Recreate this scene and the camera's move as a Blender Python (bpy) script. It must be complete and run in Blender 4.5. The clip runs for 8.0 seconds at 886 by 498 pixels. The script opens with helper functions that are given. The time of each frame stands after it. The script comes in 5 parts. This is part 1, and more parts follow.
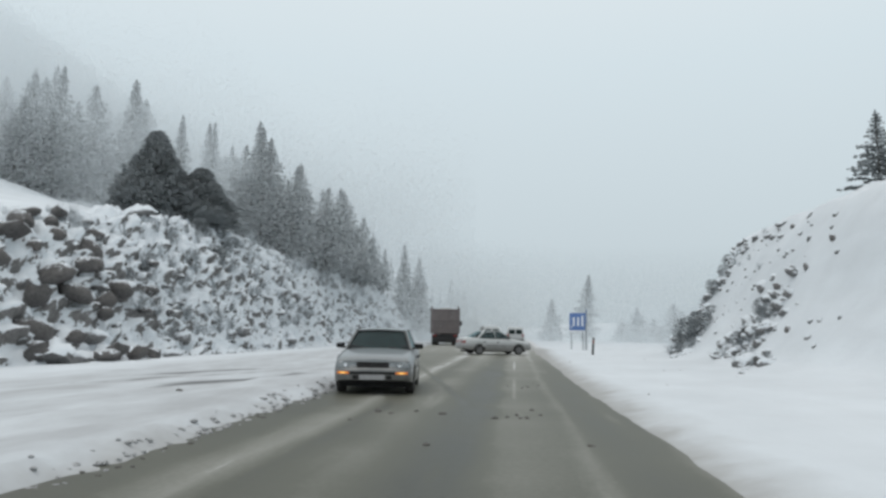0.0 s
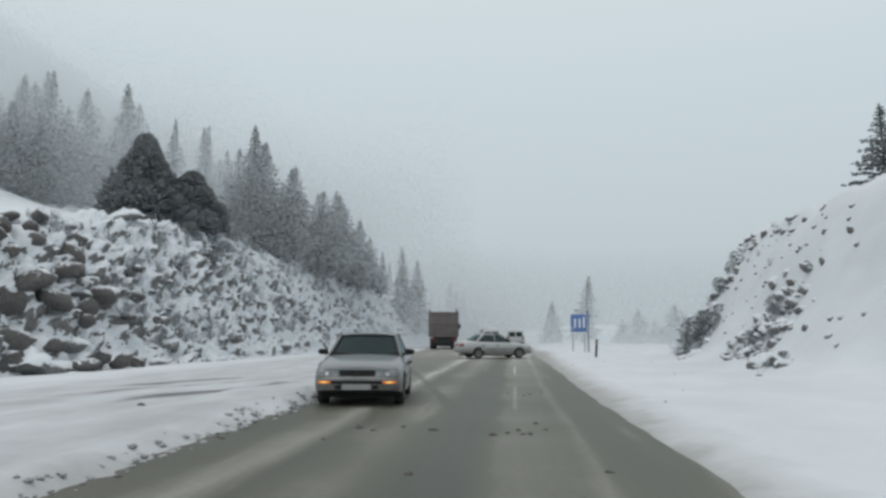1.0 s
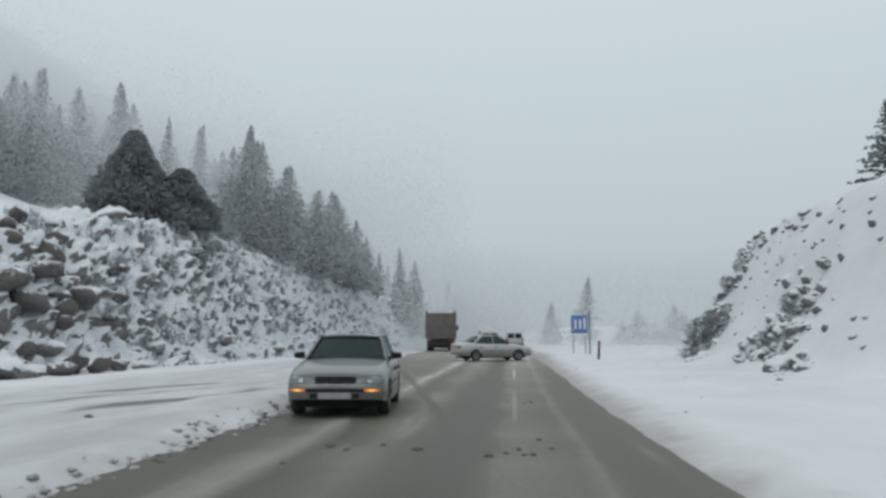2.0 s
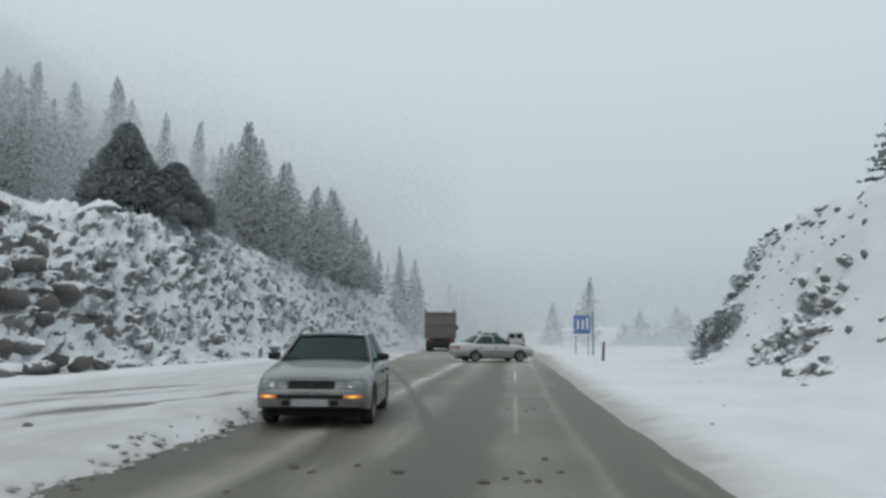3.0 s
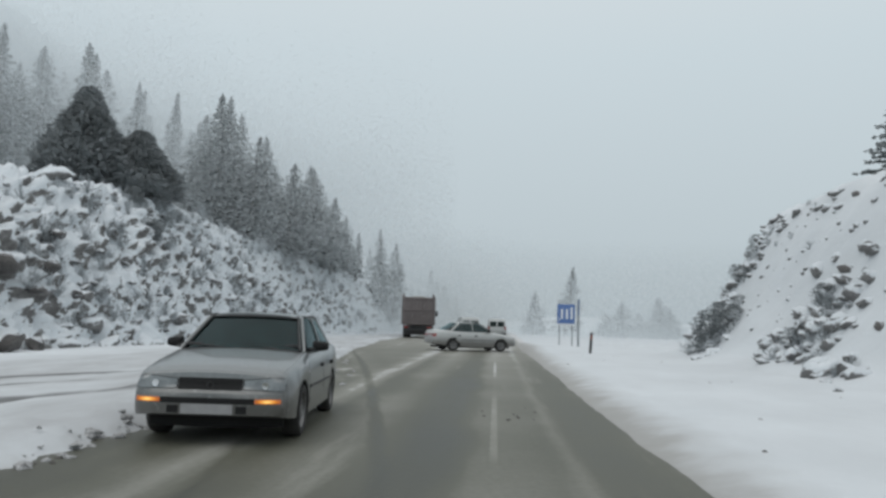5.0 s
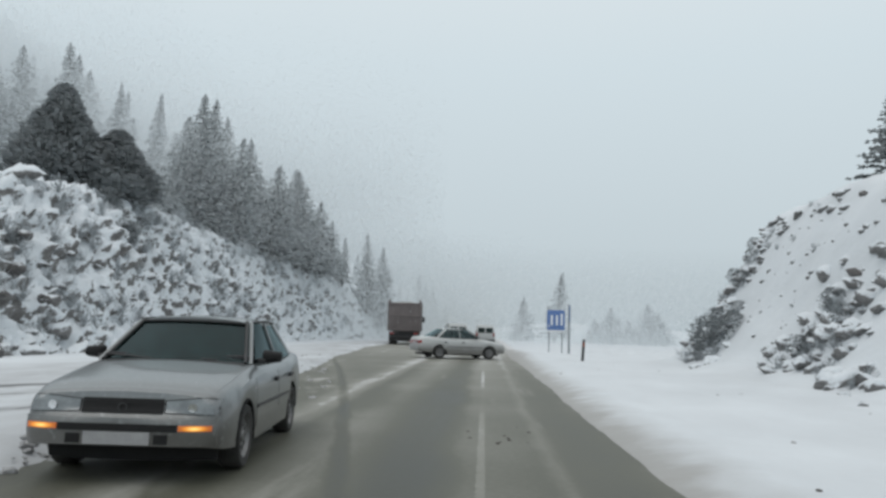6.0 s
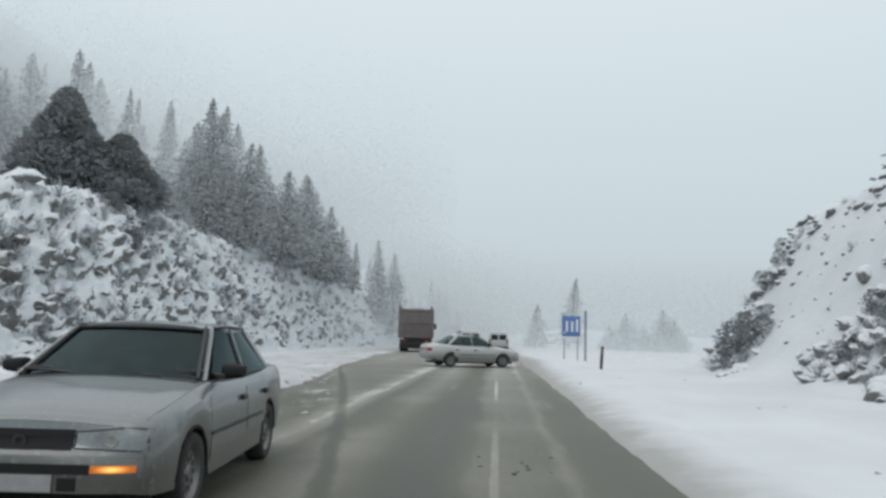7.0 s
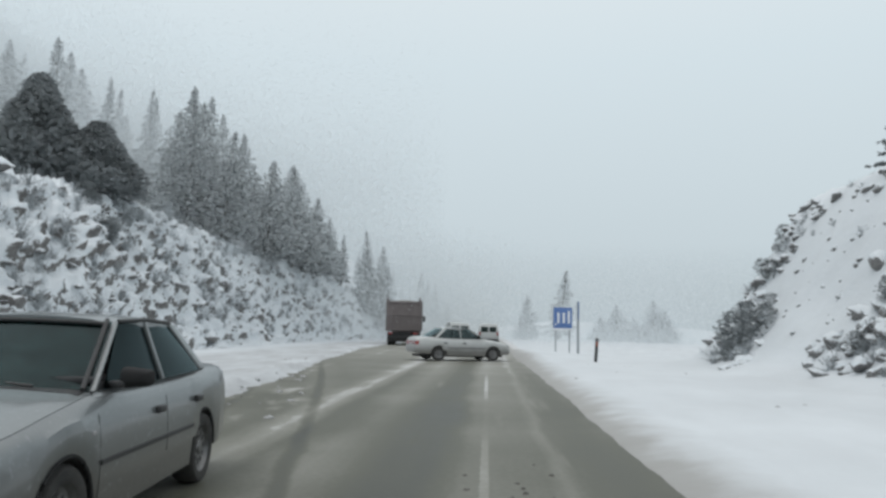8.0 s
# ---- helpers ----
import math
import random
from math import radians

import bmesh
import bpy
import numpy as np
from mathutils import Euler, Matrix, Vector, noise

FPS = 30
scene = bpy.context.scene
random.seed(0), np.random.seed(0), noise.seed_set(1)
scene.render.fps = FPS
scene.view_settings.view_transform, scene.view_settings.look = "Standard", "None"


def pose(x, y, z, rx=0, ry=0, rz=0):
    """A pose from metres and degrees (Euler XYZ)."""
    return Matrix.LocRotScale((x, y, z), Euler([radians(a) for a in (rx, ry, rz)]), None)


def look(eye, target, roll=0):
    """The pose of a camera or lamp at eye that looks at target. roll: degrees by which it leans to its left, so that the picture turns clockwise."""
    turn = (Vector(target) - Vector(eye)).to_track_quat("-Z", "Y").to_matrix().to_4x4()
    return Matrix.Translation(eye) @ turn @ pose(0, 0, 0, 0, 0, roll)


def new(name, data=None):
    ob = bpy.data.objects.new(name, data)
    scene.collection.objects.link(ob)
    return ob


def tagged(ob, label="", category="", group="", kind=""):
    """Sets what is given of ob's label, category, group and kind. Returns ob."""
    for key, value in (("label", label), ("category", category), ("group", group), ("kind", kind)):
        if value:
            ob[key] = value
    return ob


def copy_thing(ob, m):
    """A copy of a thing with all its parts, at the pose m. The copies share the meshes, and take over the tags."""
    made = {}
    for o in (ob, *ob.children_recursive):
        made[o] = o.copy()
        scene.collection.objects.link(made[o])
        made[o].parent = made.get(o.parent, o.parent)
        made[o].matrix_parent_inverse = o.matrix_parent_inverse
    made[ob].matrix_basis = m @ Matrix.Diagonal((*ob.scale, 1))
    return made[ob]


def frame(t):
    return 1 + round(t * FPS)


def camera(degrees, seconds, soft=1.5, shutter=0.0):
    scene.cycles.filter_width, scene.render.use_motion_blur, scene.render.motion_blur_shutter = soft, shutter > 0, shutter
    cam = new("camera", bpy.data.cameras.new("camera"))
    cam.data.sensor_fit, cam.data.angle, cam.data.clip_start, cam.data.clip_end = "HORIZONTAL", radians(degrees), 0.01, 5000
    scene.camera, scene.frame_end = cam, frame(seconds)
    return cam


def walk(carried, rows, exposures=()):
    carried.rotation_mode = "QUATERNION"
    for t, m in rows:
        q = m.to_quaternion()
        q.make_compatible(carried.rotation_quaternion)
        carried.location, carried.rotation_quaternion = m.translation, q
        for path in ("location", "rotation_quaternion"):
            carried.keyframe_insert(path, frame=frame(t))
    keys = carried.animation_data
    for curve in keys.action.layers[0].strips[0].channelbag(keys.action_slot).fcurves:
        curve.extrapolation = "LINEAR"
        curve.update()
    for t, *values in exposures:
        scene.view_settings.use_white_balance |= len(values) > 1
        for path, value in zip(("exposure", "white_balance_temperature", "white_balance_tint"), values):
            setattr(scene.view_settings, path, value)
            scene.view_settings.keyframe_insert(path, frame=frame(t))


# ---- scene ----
cam = camera(62.2, 8.0, soft=2.9)
# seconds, place in metres, yaw, pitch and roll in degrees
ROWS = [
    (0.0, 0.0, 0.0, 1.2712, 5.6298, 6.6032, 0.9779),
    (0.5, 0.0045, 0.7829, 1.2729, 5.5877, 6.7792, 0.4043),
    (1.0, 0.0022, 1.5524, 1.274, 5.5521, 6.8827, 0.1931),
    (1.5, -0.0007, 2.3743, 1.2769, 5.4669, 7.0054, 0.0296),
    (3.0, -0.0125, 4.7043, 1.2746, 5.5719, 6.9977, 0.4187),
    (3.5, -0.0103, 5.4308, 1.2723, 5.6713, 6.616, 0.5588),
    (4.0, -0.0104, 6.2333, 1.2734, 5.1452, 5.7289, 0.6227),
    (4.5, -0.0115, 6.9577, 1.2739, 4.9156, 5.7557, 1.5002),
    (6.0, -0.002, 9.2213, 1.2865, 3.4042, 6.508, 1.95),
    (6.5, 0.0003, 9.9827, 1.2912, 3.9069, 6.5369, 1.96),
    (7.0, 0.0008, 10.7172, 1.2948, 4.4164, 7.0088, 1.7467),
    (7.5, 0.0037, 11.4509, 1.3028, 4.0423, 7.0713, 1.4419),
    (8.0, 0.0089, 12.2005, 1.309, 3.6066, 6.4516, 1.3677),
]
walk(cam, [(t, pose(x, y, z, 0, 0, yaw) @ pose(0, 0, 0, 90 + pitch) @ pose(0, 0, 0, 0, 0, roll)) for t, x, y, z, yaw, pitch, roll in ROWS],
     exposures=[(0.0, 0.06), (1.5, -0.14), (3.5, -0.12), (4.5, -0.14), (6.0, 0.01), (7.0, 0.06), (8.0, 0.06)])

# ---- world and light: an overcast sky and a very soft sun behind it ----
world = bpy.data.worlds.new("sky")
scene.world = world
world.use_nodes = True
wn, wl = world.node_tree.nodes, world.node_tree.links
wn.clear()
sky = wn.new("ShaderNodeTexSky")
sky.sky_type = "NISHITA"
sky.sun_disc = False
sky.sun_elevation, sky.sun_rotation = radians(55), radians(220)
sky.air_density, sky.dust_density, sky.ozone_density = 1.0, 5.0, 1.0
grey = wn.new("ShaderNodeHueSaturation")
grey.inputs["Saturation"].default_value = 0.10
# the cloud cover: brighter overhead than along the horizon
way = wn.new("ShaderNodeTexCoord")
split = wn.new("ShaderNodeSeparateXYZ")
cover = wn.new("ShaderNodeValToRGB")
for e, (at, c) in zip([cover.color_ramp.elements[0], cover.color_ramp.elements[1], cover.color_ramp.elements.new(0.12), cover.color_ramp.elements.new(0.35)],
                      [(0.0, (0.40, 0.46, 0.488)), (1.0, (0.42, 0.48, 0.513)), (0.12, (0.556, 0.64, 0.684)), (0.35, (0.644, 0.74, 0.79))]):
    e.position = at
    e.color = (*c, 1)
clouds = wn.new("ShaderNodeMix")
clouds.data_type = "RGBA"
clouds.inputs[0].default_value = 0.95
back = wn.new("ShaderNodeBackground")
back.inputs["Strength"].default_value = 1.0
dim = wn.new("ShaderNodeVectorMath")
dim.operation = "SCALE"
dim.inputs["Scale"].default_value = 0.10
wout = wn.new("ShaderNodeOutputWorld")
wl.new(way.outputs["Generated"], split.inputs[0])
wl.new(split.outputs["Z"], cover.inputs["Fac"])
wl.new(sky.outputs["Color"], grey.inputs["Color"])
wl.new(grey.outputs["Color"], dim.inputs[0])
wl.new(dim.outputs[0], clouds.inputs[6])
wl.new(cover.outputs["Color"], clouds.inputs[7])
wl.new(clouds.outputs[2], back.inputs["Color"])
wl.new(back.outputs["Background"], wout.inputs["Surface"])

sun_data = bpy.data.lights.new("sun", "SUN")
sun_data.energy, sun_data.angle, sun_data.color = 0.5, radians(60), (1.0, 0.985, 0.96)
sun = new("sun", sun_data)
sun.matrix_basis = look((-26, -20, 60), (0, 0, 0))


# ---- materials ----
def material(name):
    m = bpy.data.materials.new(name)
    m.use_nodes = True
    nt = m.node_tree
    nt.nodes.clear()
    out = nt.nodes.new("ShaderNodeOutputMaterial")
    sh = nt.nodes.new("ShaderNodeBsdfPrincipled")
    nt.links.new(sh.outputs[0], out.inputs["Surface"])
    return m, nt, sh


def node(nt, kind, **sets):
    n = nt.nodes.new("ShaderNode" + kind)
    for key, value in sets.items():
        n.inputs[key.replace("_", " ")].default_value = value
    return n


def coords(nt, stretch=(1, 1, 1), space="Object"):
    tc = node(nt, "TexCoord")
    mp = node(nt, "Mapping")
    mp.inputs["Scale"].default_value = stretch
    nt.links.new(tc.outputs[space], mp.inputs["Vector"])
    return mp.outputs["Vector"]


def noise_tex(nt, vec, scale, detail=4.0, rough=0.55):
    n = node(nt, "TexNoise", Scale=scale, Detail=detail, Roughness=rough)
    nt.links.new(vec, n.inputs["Vector"])
    return n.outputs["Fac"]


def ramp(nt, fac, stops):
    r = node(nt, "ValToRGB")
    el = r.color_ramp.elements
    while len(el) < len(stops):
        el.new(0.5)
    for e, (at, c) in zip(el, stops):
        e.position = at
        e.color = (c[0], c[1], c[2], 1) if isinstance(c, tuple) else (c, c, c, 1)
    nt.links.new(fac, r.inputs["Fac"])
    return r.outputs["Color"]


def mix(nt, fac, a, b):
    m = node(nt, "Mix")
    m.data_type = "RGBA"
    for sock, v in ((m.inputs[0], fac), (m.inputs[6], a), (m.inputs[7], b)):
        if isinstance(v, (int, float)):
            sock.default_value = v
        elif isinstance(v, tuple):
            sock.default_value = (*v, 1)
        else:
            nt.links.new(v, sock)
    return m.outputs[2]


def calc(nt, op, a, b=0.0, clamp=False):
    m = node(nt, "Math")
    m.operation, m.use_clamp = op, clamp
    for sock, v in ((m.inputs[0], a), (m.inputs[1], b)):
        if isinstance(v, (int, float)):
            sock.default_value = v
        else:
            nt.links.new(v, sock)
    return m.outputs[0]


def bump(nt, sh, height, strength, distance):
    b = node(nt, "Bump", Strength=strength, Distance=distance)
    nt.links.new(height, b.inputs["Height"])
    nt.links.new(b.outputs["Normal"], sh.inputs["Normal"])


def up_facing(nt):
    g = node(nt, "NewGeometry")
    s = node(nt, "SeparateXYZ")
    nt.links.new(g.outputs["Normal"], s.inputs[0])
    return s.outputs["Z"]


SNOW = (0.705, 0.745, 0.775)


def snow_material():
    m, nt, sh = material("snow")
    v = coords(nt)
    big, small = noise_tex(nt, v, 0.25), noise_tex(nt, v, 7.0, 6.0)
    c = mix(nt, ramp(nt, big, [(0.35, 0.0), (0.7, 1.0)]), (0.625, 0.662, 0.69), SNOW)
    c = mix(nt, ramp(nt, small, [(0.62, 0.0), (0.78, 0.35)]), c, (0.58, 0.60, 0.62))
    # ploughed and splashed snow along both edges of the road is stained brown
    pos = node(nt, "SeparateXYZ")
    nt.links.new(v, pos.inputs[0])
    across = calc(nt, "DIVIDE", calc(nt, "ADD", calc(nt, "ADD", pos.outputs["X"], calc(nt, "MULTIPLY", calc(nt, "SUBTRACT", noise_tex(nt, v, 1.3, 5.0), 0.5), 0.9)), 5.0), 8.0)
    c = mix(nt, ramp(nt, across, [(0.10, 0.0), (0.165, 0.85), (0.80, 0.9), (0.855, 0.78), (0.9, 0.3), (0.96, 0.0)]), c, (0.27, 0.257, 0.235))
    # the lay-by is driven over: greyer streaks along it
    lay = ramp(nt, calc(nt, "DIVIDE", calc(nt, "ADD", pos.outputs["X"], 18.0), 20.0), [(0.12, 0.0), (0.3, 1.0), (0.68, 1.0), (0.73, 0.25)])
    ruts = noise_tex(nt, coords(nt, (0.9, 0.3, 1)), 1.0, 6.0, 0.62)
    c = mix(nt, calc(nt, "MULTIPLY", lay, ramp(nt, ruts, [(0.36, 0.4), (0.66, 0.95)])), c, (0.38, 0.39, 0.4))
    # wet ruts: middle, direction, half length, half width
    rag = calc(nt, "MULTIPLY", calc(nt, "SUBTRACT", noise_tex(nt, v, 2.2, 6.0, 0.65), 0.5), 1.1)
    for mx, my, dx, dy, half, wide in ((-6.7, 17.6, 0.447, 0.894, 2.7, 0.6), (-9.2, 22.1, 0.566, 0.825, 2.6, 0.4), (-8.9, 18.9, 0.5, 0.866, 3.0, 0.22)):
        ex, ey = calc(nt, "SUBTRACT", pos.outputs["X"], mx), calc(nt, "SUBTRACT", pos.outputs["Y"], my)
        along = calc(nt, "ABSOLUTE", calc(nt, "ADD", calc(nt, "MULTIPLY", ex, dx), calc(nt, "MULTIPLY", ey, dy)))
        side = calc(nt, "ABSOLUTE", calc(nt, "SUBTRACT", calc(nt, "MULTIPLY", ex, dy), calc(nt, "MULTIPLY", ey, dx)))
        near = calc(nt, "ADD", calc(nt, "DIVIDE", side, wide), calc(nt, "POWER", calc(nt, "DIVIDE", along, half), 3.0))
        wet = ramp(nt, calc(nt, "MULTIPLY", calc(nt, "ADD", near, rag), 0.5), [(0.14, 0.95), (0.38, 0.5), (0.6, 0.0)])
        c = mix(nt, wet, c, (0.12, 0.122, 0.124))
    nt.links.new(c, sh.inputs["Base Color"])
    sh.inputs["Roughness"].default_value = 0.75
    bump(nt, sh, calc(nt, "ADD", calc(nt, "MULTIPLY", big, 2.0), calc(nt, "MULTIPLY", small, 0.25)), 0.5, 0.12)
    return m


def snowy(name, dark, light, level, soft=0.12, scale=1.0, rough=0.85, patch=0.5, frost_haze=0.0):
    """A surface on whose upward sides snow lies; level: how steep it may be; the last value: an even paleness, rime and
    painted haze together.
    """
    m, nt, sh = material(name)
    v = coords(nt)
    big, mid, fine = noise_tex(nt, v, 0.6 * scale), noise_tex(nt, v, 3.0 * scale, 6.0), noise_tex(nt, v, 16.0 * scale, 5.0)
    c = mix(nt, ramp(nt, mid, [(0.3, 0.0), (0.7, 1.0)]), dark, light)
    c = mix(nt, ramp(nt, fine, [(0.45, 0.0), (0.8, 0.6)]), c, tuple(0.5 * a for a in dark))
    lie = calc(nt, "ADD", up_facing(nt), calc(nt, "MULTIPLY", calc(nt, "SUBTRACT", mid, 0.5), patch * 2.0))
    lie = calc(nt, "ADD", lie, calc(nt, "MULTIPLY", calc(nt, "SUBTRACT", big, 0.5), patch * 1.9))
    mask = ramp(nt, lie, [(max(0.0, level - soft), 0.0), (min(1.0, level + soft), 1.0)])
    # an even share of snow colour, which also paints distance haze
    if frost_haze:
        mask = calc(nt, "ADD", calc(nt, "MULTIPLY", mask, 0.12), calc(nt, "MULTIPLY", ramp(nt, big, [(0.3, 0.6), (0.7, 1.0)]), frost_haze))
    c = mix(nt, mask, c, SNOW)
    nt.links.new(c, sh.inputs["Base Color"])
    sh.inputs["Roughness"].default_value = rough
    if frost_haze:
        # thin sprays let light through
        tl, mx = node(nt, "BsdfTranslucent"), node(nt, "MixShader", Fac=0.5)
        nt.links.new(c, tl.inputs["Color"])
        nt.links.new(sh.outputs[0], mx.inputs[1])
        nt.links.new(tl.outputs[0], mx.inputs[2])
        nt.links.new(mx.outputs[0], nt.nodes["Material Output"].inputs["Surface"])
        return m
    bump(nt, sh, calc(nt, "ADD", mid, calc(nt, "MULTIPLY", fine, 0.4)), 0.7, 0.1 / scale)
    return m


def plain(name, a, b, rough=0.6, metal=0.0, scale=6.0, coat=0.0, relief=0.0):
    m, nt, sh = material(name)
    v = coords(nt)
    n1, n2 = noise_tex(nt, v, scale), noise_tex(nt, v, scale * 9, 5.0)
    f = calc(nt, "ADD", calc(nt, "MULTIPLY", n1, 0.7), calc(nt, "MULTIPLY", n2, 0.3))
    nt.links.new(mix(nt, ramp(nt, f, [(0.35, 0.0), (0.65, 1.0)]), a, b), sh.inputs["Base Color"])
    nt.links.new(calc(nt, "ADD", rough - 0.06, calc(nt, "MULTIPLY", n1, 0.14)), sh.inputs["Roughness"])
    sh.inputs["Metallic"].default_value = metal
    sh.inputs["Coat Weight"].default_value = coat
    sh.inputs["Coat Roughness"].default_value = 0.12
    if relief:
        bump(nt, sh, n2, 0.4, relief)
    return m


def car_paint(name, a, b, metal):
    """Paint with road film: dirt thickens low on the body."""
    m, nt, sh = material(name)
    v = coords(nt)
    n1, n2 = noise_tex(nt, v, 2.2), noise_tex(nt, v, 22.0, 6.0)
    tc = node(nt, "TexCoord")
    s = node(nt, "SeparateXYZ")
    nt.links.new(tc.outputs["Object"], s.inputs[0])
    low = ramp(nt, calc(nt, "ADD", s.outputs["Z"], calc(nt, "MULTIPLY", n2, 0.25)), [(0.5, 0.88), (0.85, 0.0)])
    c = mix(nt, n1, a, b)
    c = mix(nt, low, c, (0.12, 0.115, 0.105))
    c = mix(nt, ramp(nt, n2, [(0.58, 0.0), (0.75, 0.22)]), c, (0.62, 0.63, 0.64))
    nt.links.new(c, sh.inputs["Base Color"])
    sh.inputs["Metallic"].default_value = metal
    nt.links.new(calc(nt, "ADD", 0.3, calc(nt, "MULTIPLY", n2, 0.25)), sh.inputs["Roughness"])
    sh.inputs["Coat Weight"].default_value = 0.7
    sh.inputs["Coat Roughness"].default_value = 0.1
    return m


def glass_material(name, tint, ior=1.38):
    m = bpy.data.materials.new(name)
    m.use_nodes = True
    nt = m.node_tree
    nt.nodes.clear()
    out = nt.nodes.new("ShaderNodeOutputMaterial")
    tr = node(nt, "BsdfTransparent", Color=(*tint, 1))
    gl = node(nt, "BsdfAnisotropic")
    v = coords(nt)
    n = noise_tex(nt, v, 9.0, 6.0)
    nt.links.new(calc(nt, "MULTIPLY", n, 0.3), gl.inputs["Roughness"])
    gl.inputs["Color"].default_value = (0.66, 0.83, 0.86, 1)
    fr = node(nt, "Fresnel", IOR=ior)
    mx = node(nt, "MixShader")
    nt.links.new(fr.outputs[0], mx.inputs[0])
    nt.links.new(tr.outputs[0], mx.inputs[1])
    nt.links.new(gl.outputs[0], mx.inputs[2])
    nt.links.new(mx.outputs[0], out.inputs["Surface"])
    return m


def bulb_lens(name):
    """An amber lens lit from a bulb behind its middle."""
    m, nt, sh = material(name)
    tc = node(nt, "TexCoord")
    mp = node(nt, "Mapping")
    mp.inputs["Location"].default_value = (-0.5, -0.5, -0.5)
    nt.links.new(tc.outputs["Generated"], mp.inputs["Vector"])
    flat = node(nt, "VectorMath")
    flat.operation = "MULTIPLY"
    flat.inputs[1].default_value = (0.0, 1.0, 0.7)
    nt.links.new(mp.outputs["Vector"], flat.inputs[0])
    far = node(nt, "VectorMath")
    far.operation = "LENGTH"
    nt.links.new(flat.outputs[0], far.inputs[0])
    nt.links.new(ramp(nt, far.outputs["Value"], [(0.1, (1.0, 0.72, 0.2)), (0.3, (0.98, 0.4, 0.03)), (0.5, (0.5, 0.1, 0.012))]), sh.inputs["Emission Color"])
    nt.links.new(ramp(nt, far.outputs["Value"], [(0.05, 1.0), (0.42, 0.28)]), sh.inputs["Emission Strength"])
    sh.inputs["Base Color"].default_value = (0.6, 0.16, 0.03, 1)
    sh.inputs["Roughness"].default_value = 0.25
    return m


def road_material():
    """Wet asphalt under thin brown slush: worn wheel tracks along the road, white streaks between them."""
    m, nt, sh = material("slushy_asphalt")
    v = coords(nt)
    long = coords(nt, (1.6, 0.14, 1))
    streak, blotch, fine = noise_tex(nt, long, 1.0, 7.0, 0.68), noise_tex(nt, v, 0.35, 5.0), noise_tex(nt, v, 14.0, 5.0)
    pos = node(nt, "SeparateXYZ")
    nt.links.new(v, pos.inputs[0])
    wob = calc(nt, "ADD", pos.outputs["X"], calc(nt, "MULTIPLY", calc(nt, "SUBTRACT", streak, 0.5), 0.55))
    wob = calc(nt, "ADD", wob, calc(nt, "MULTIPLY", calc(nt, "SUBTRACT", blotch, 0.5), 0.3))
    # bands across the road, from its left edge to its right one, 7 m apart
    across = calc(nt, "DIVIDE", calc(nt, "ADD", wob, 4.6), 7.0)
    wear = ramp(nt, across, [(0.09, 0.16), (0.19, 0.22), (0.275, 0.60), (0.325, 0.16), (0.42, 0.40), (0.46, 0.32), (0.53, 0.06), (0.58, 0.05),
                             (0.63, 0.4), (0.66, 0.42), (0.70, 0.38), (0.742, 0.33), (0.768, 0.46), (0.79, 0.26), (0.84, 0.19), (0.9, 0.3), (0.95, 0.66)])
    slush = calc(nt, "ADD", wear, calc(nt, "MULTIPLY", calc(nt, "SUBTRACT", blotch, 0.5), 0.45))
    # the lane line, half worn away
    line = calc(nt, "LESS_THAN", calc(nt, "ABSOLUTE", calc(nt, "ADD", pos.outputs["X"], calc(nt, "MULTIPLY", calc(nt, "SUBTRACT", fine, 0.5), 0.06))), 0.04)
    dash = ramp(nt, calc(nt, "DIVIDE", pos.outputs["Y"], 50.0), [(0.295, 0.0), (0.31, 1.0), (0.42, 1.0), (0.44, 0.1), (0.52, 0.1), (0.55, 1.0), (0.66, 1.0), (0.7, 0.0)])
    line = calc(nt, "MULTIPLY", line, dash)
    worn = ramp(nt, noise_tex(nt, coords(nt, (0.5, 0.16, 1)), 1.0, 5.0, 0.6), [(0.3, 0.06), (0.6, 0.3)])
    slush = calc(nt, "ADD", slush, calc(nt, "MULTIPLY", line, worn))
    # two wheel tracks swing over to the lay-by, with slush thrown up beside them
    yy = pos.outputs["Y"]
    mid = calc(nt, "SUBTRACT", calc(nt, "SUBTRACT", 1.05, calc(nt, "MULTIPLY", yy, 0.1195)), calc(nt, "MULTIPLY", calc(nt, "MULTIPLY", yy, yy), 0.0016))
    off = calc(nt, "ADD", calc(nt, "SUBTRACT", pos.outputs["X"], mid), calc(nt, "MULTIPLY", calc(nt, "SUBTRACT", noise_tex(nt, v, 1.0, 6.0, 0.7), 0.5), 0.28))
    span = ramp(nt, calc(nt, "DIVIDE", yy, 50.0), [(0.24, 0.0), (0.34, 1.0), (0.72, 1.0), (0.84, 0.0)])
    tyre = ramp(nt, calc(nt, "DIVIDE", calc(nt, "ADD", off, 2.5), 5.0),
                [(0.10, 0.5), (0.185, 0.64), (0.205, 0.2), (0.225, 0.68), (0.36, 0.58), (0.468, 0.68), (0.486, 0.15), (0.503, 0.15), (0.52, 0.7), (0.64, 0.5)])
    slush = calc(nt, "ADD", slush, calc(nt, "MULTIPLY", calc(nt, "MULTIPLY", calc(nt, "SUBTRACT", tyre, 0.5), span), 0.5))
    # slabs of slush between those tracks and the lay-by
    inside = ramp(nt, calc(nt, "DIVIDE", calc(nt, "ADD", off, 2.5), 5.0), [(0.08, 0.0), (0.2, 1.0), (0.42, 1.0), (0.5, 0.0)])
    reach = ramp(nt, calc(nt, "DIVIDE", yy, 50.0), [(0.38, 0.0), (0.48, 1.0), (0.8, 1.0), (0.88, 0.0)])
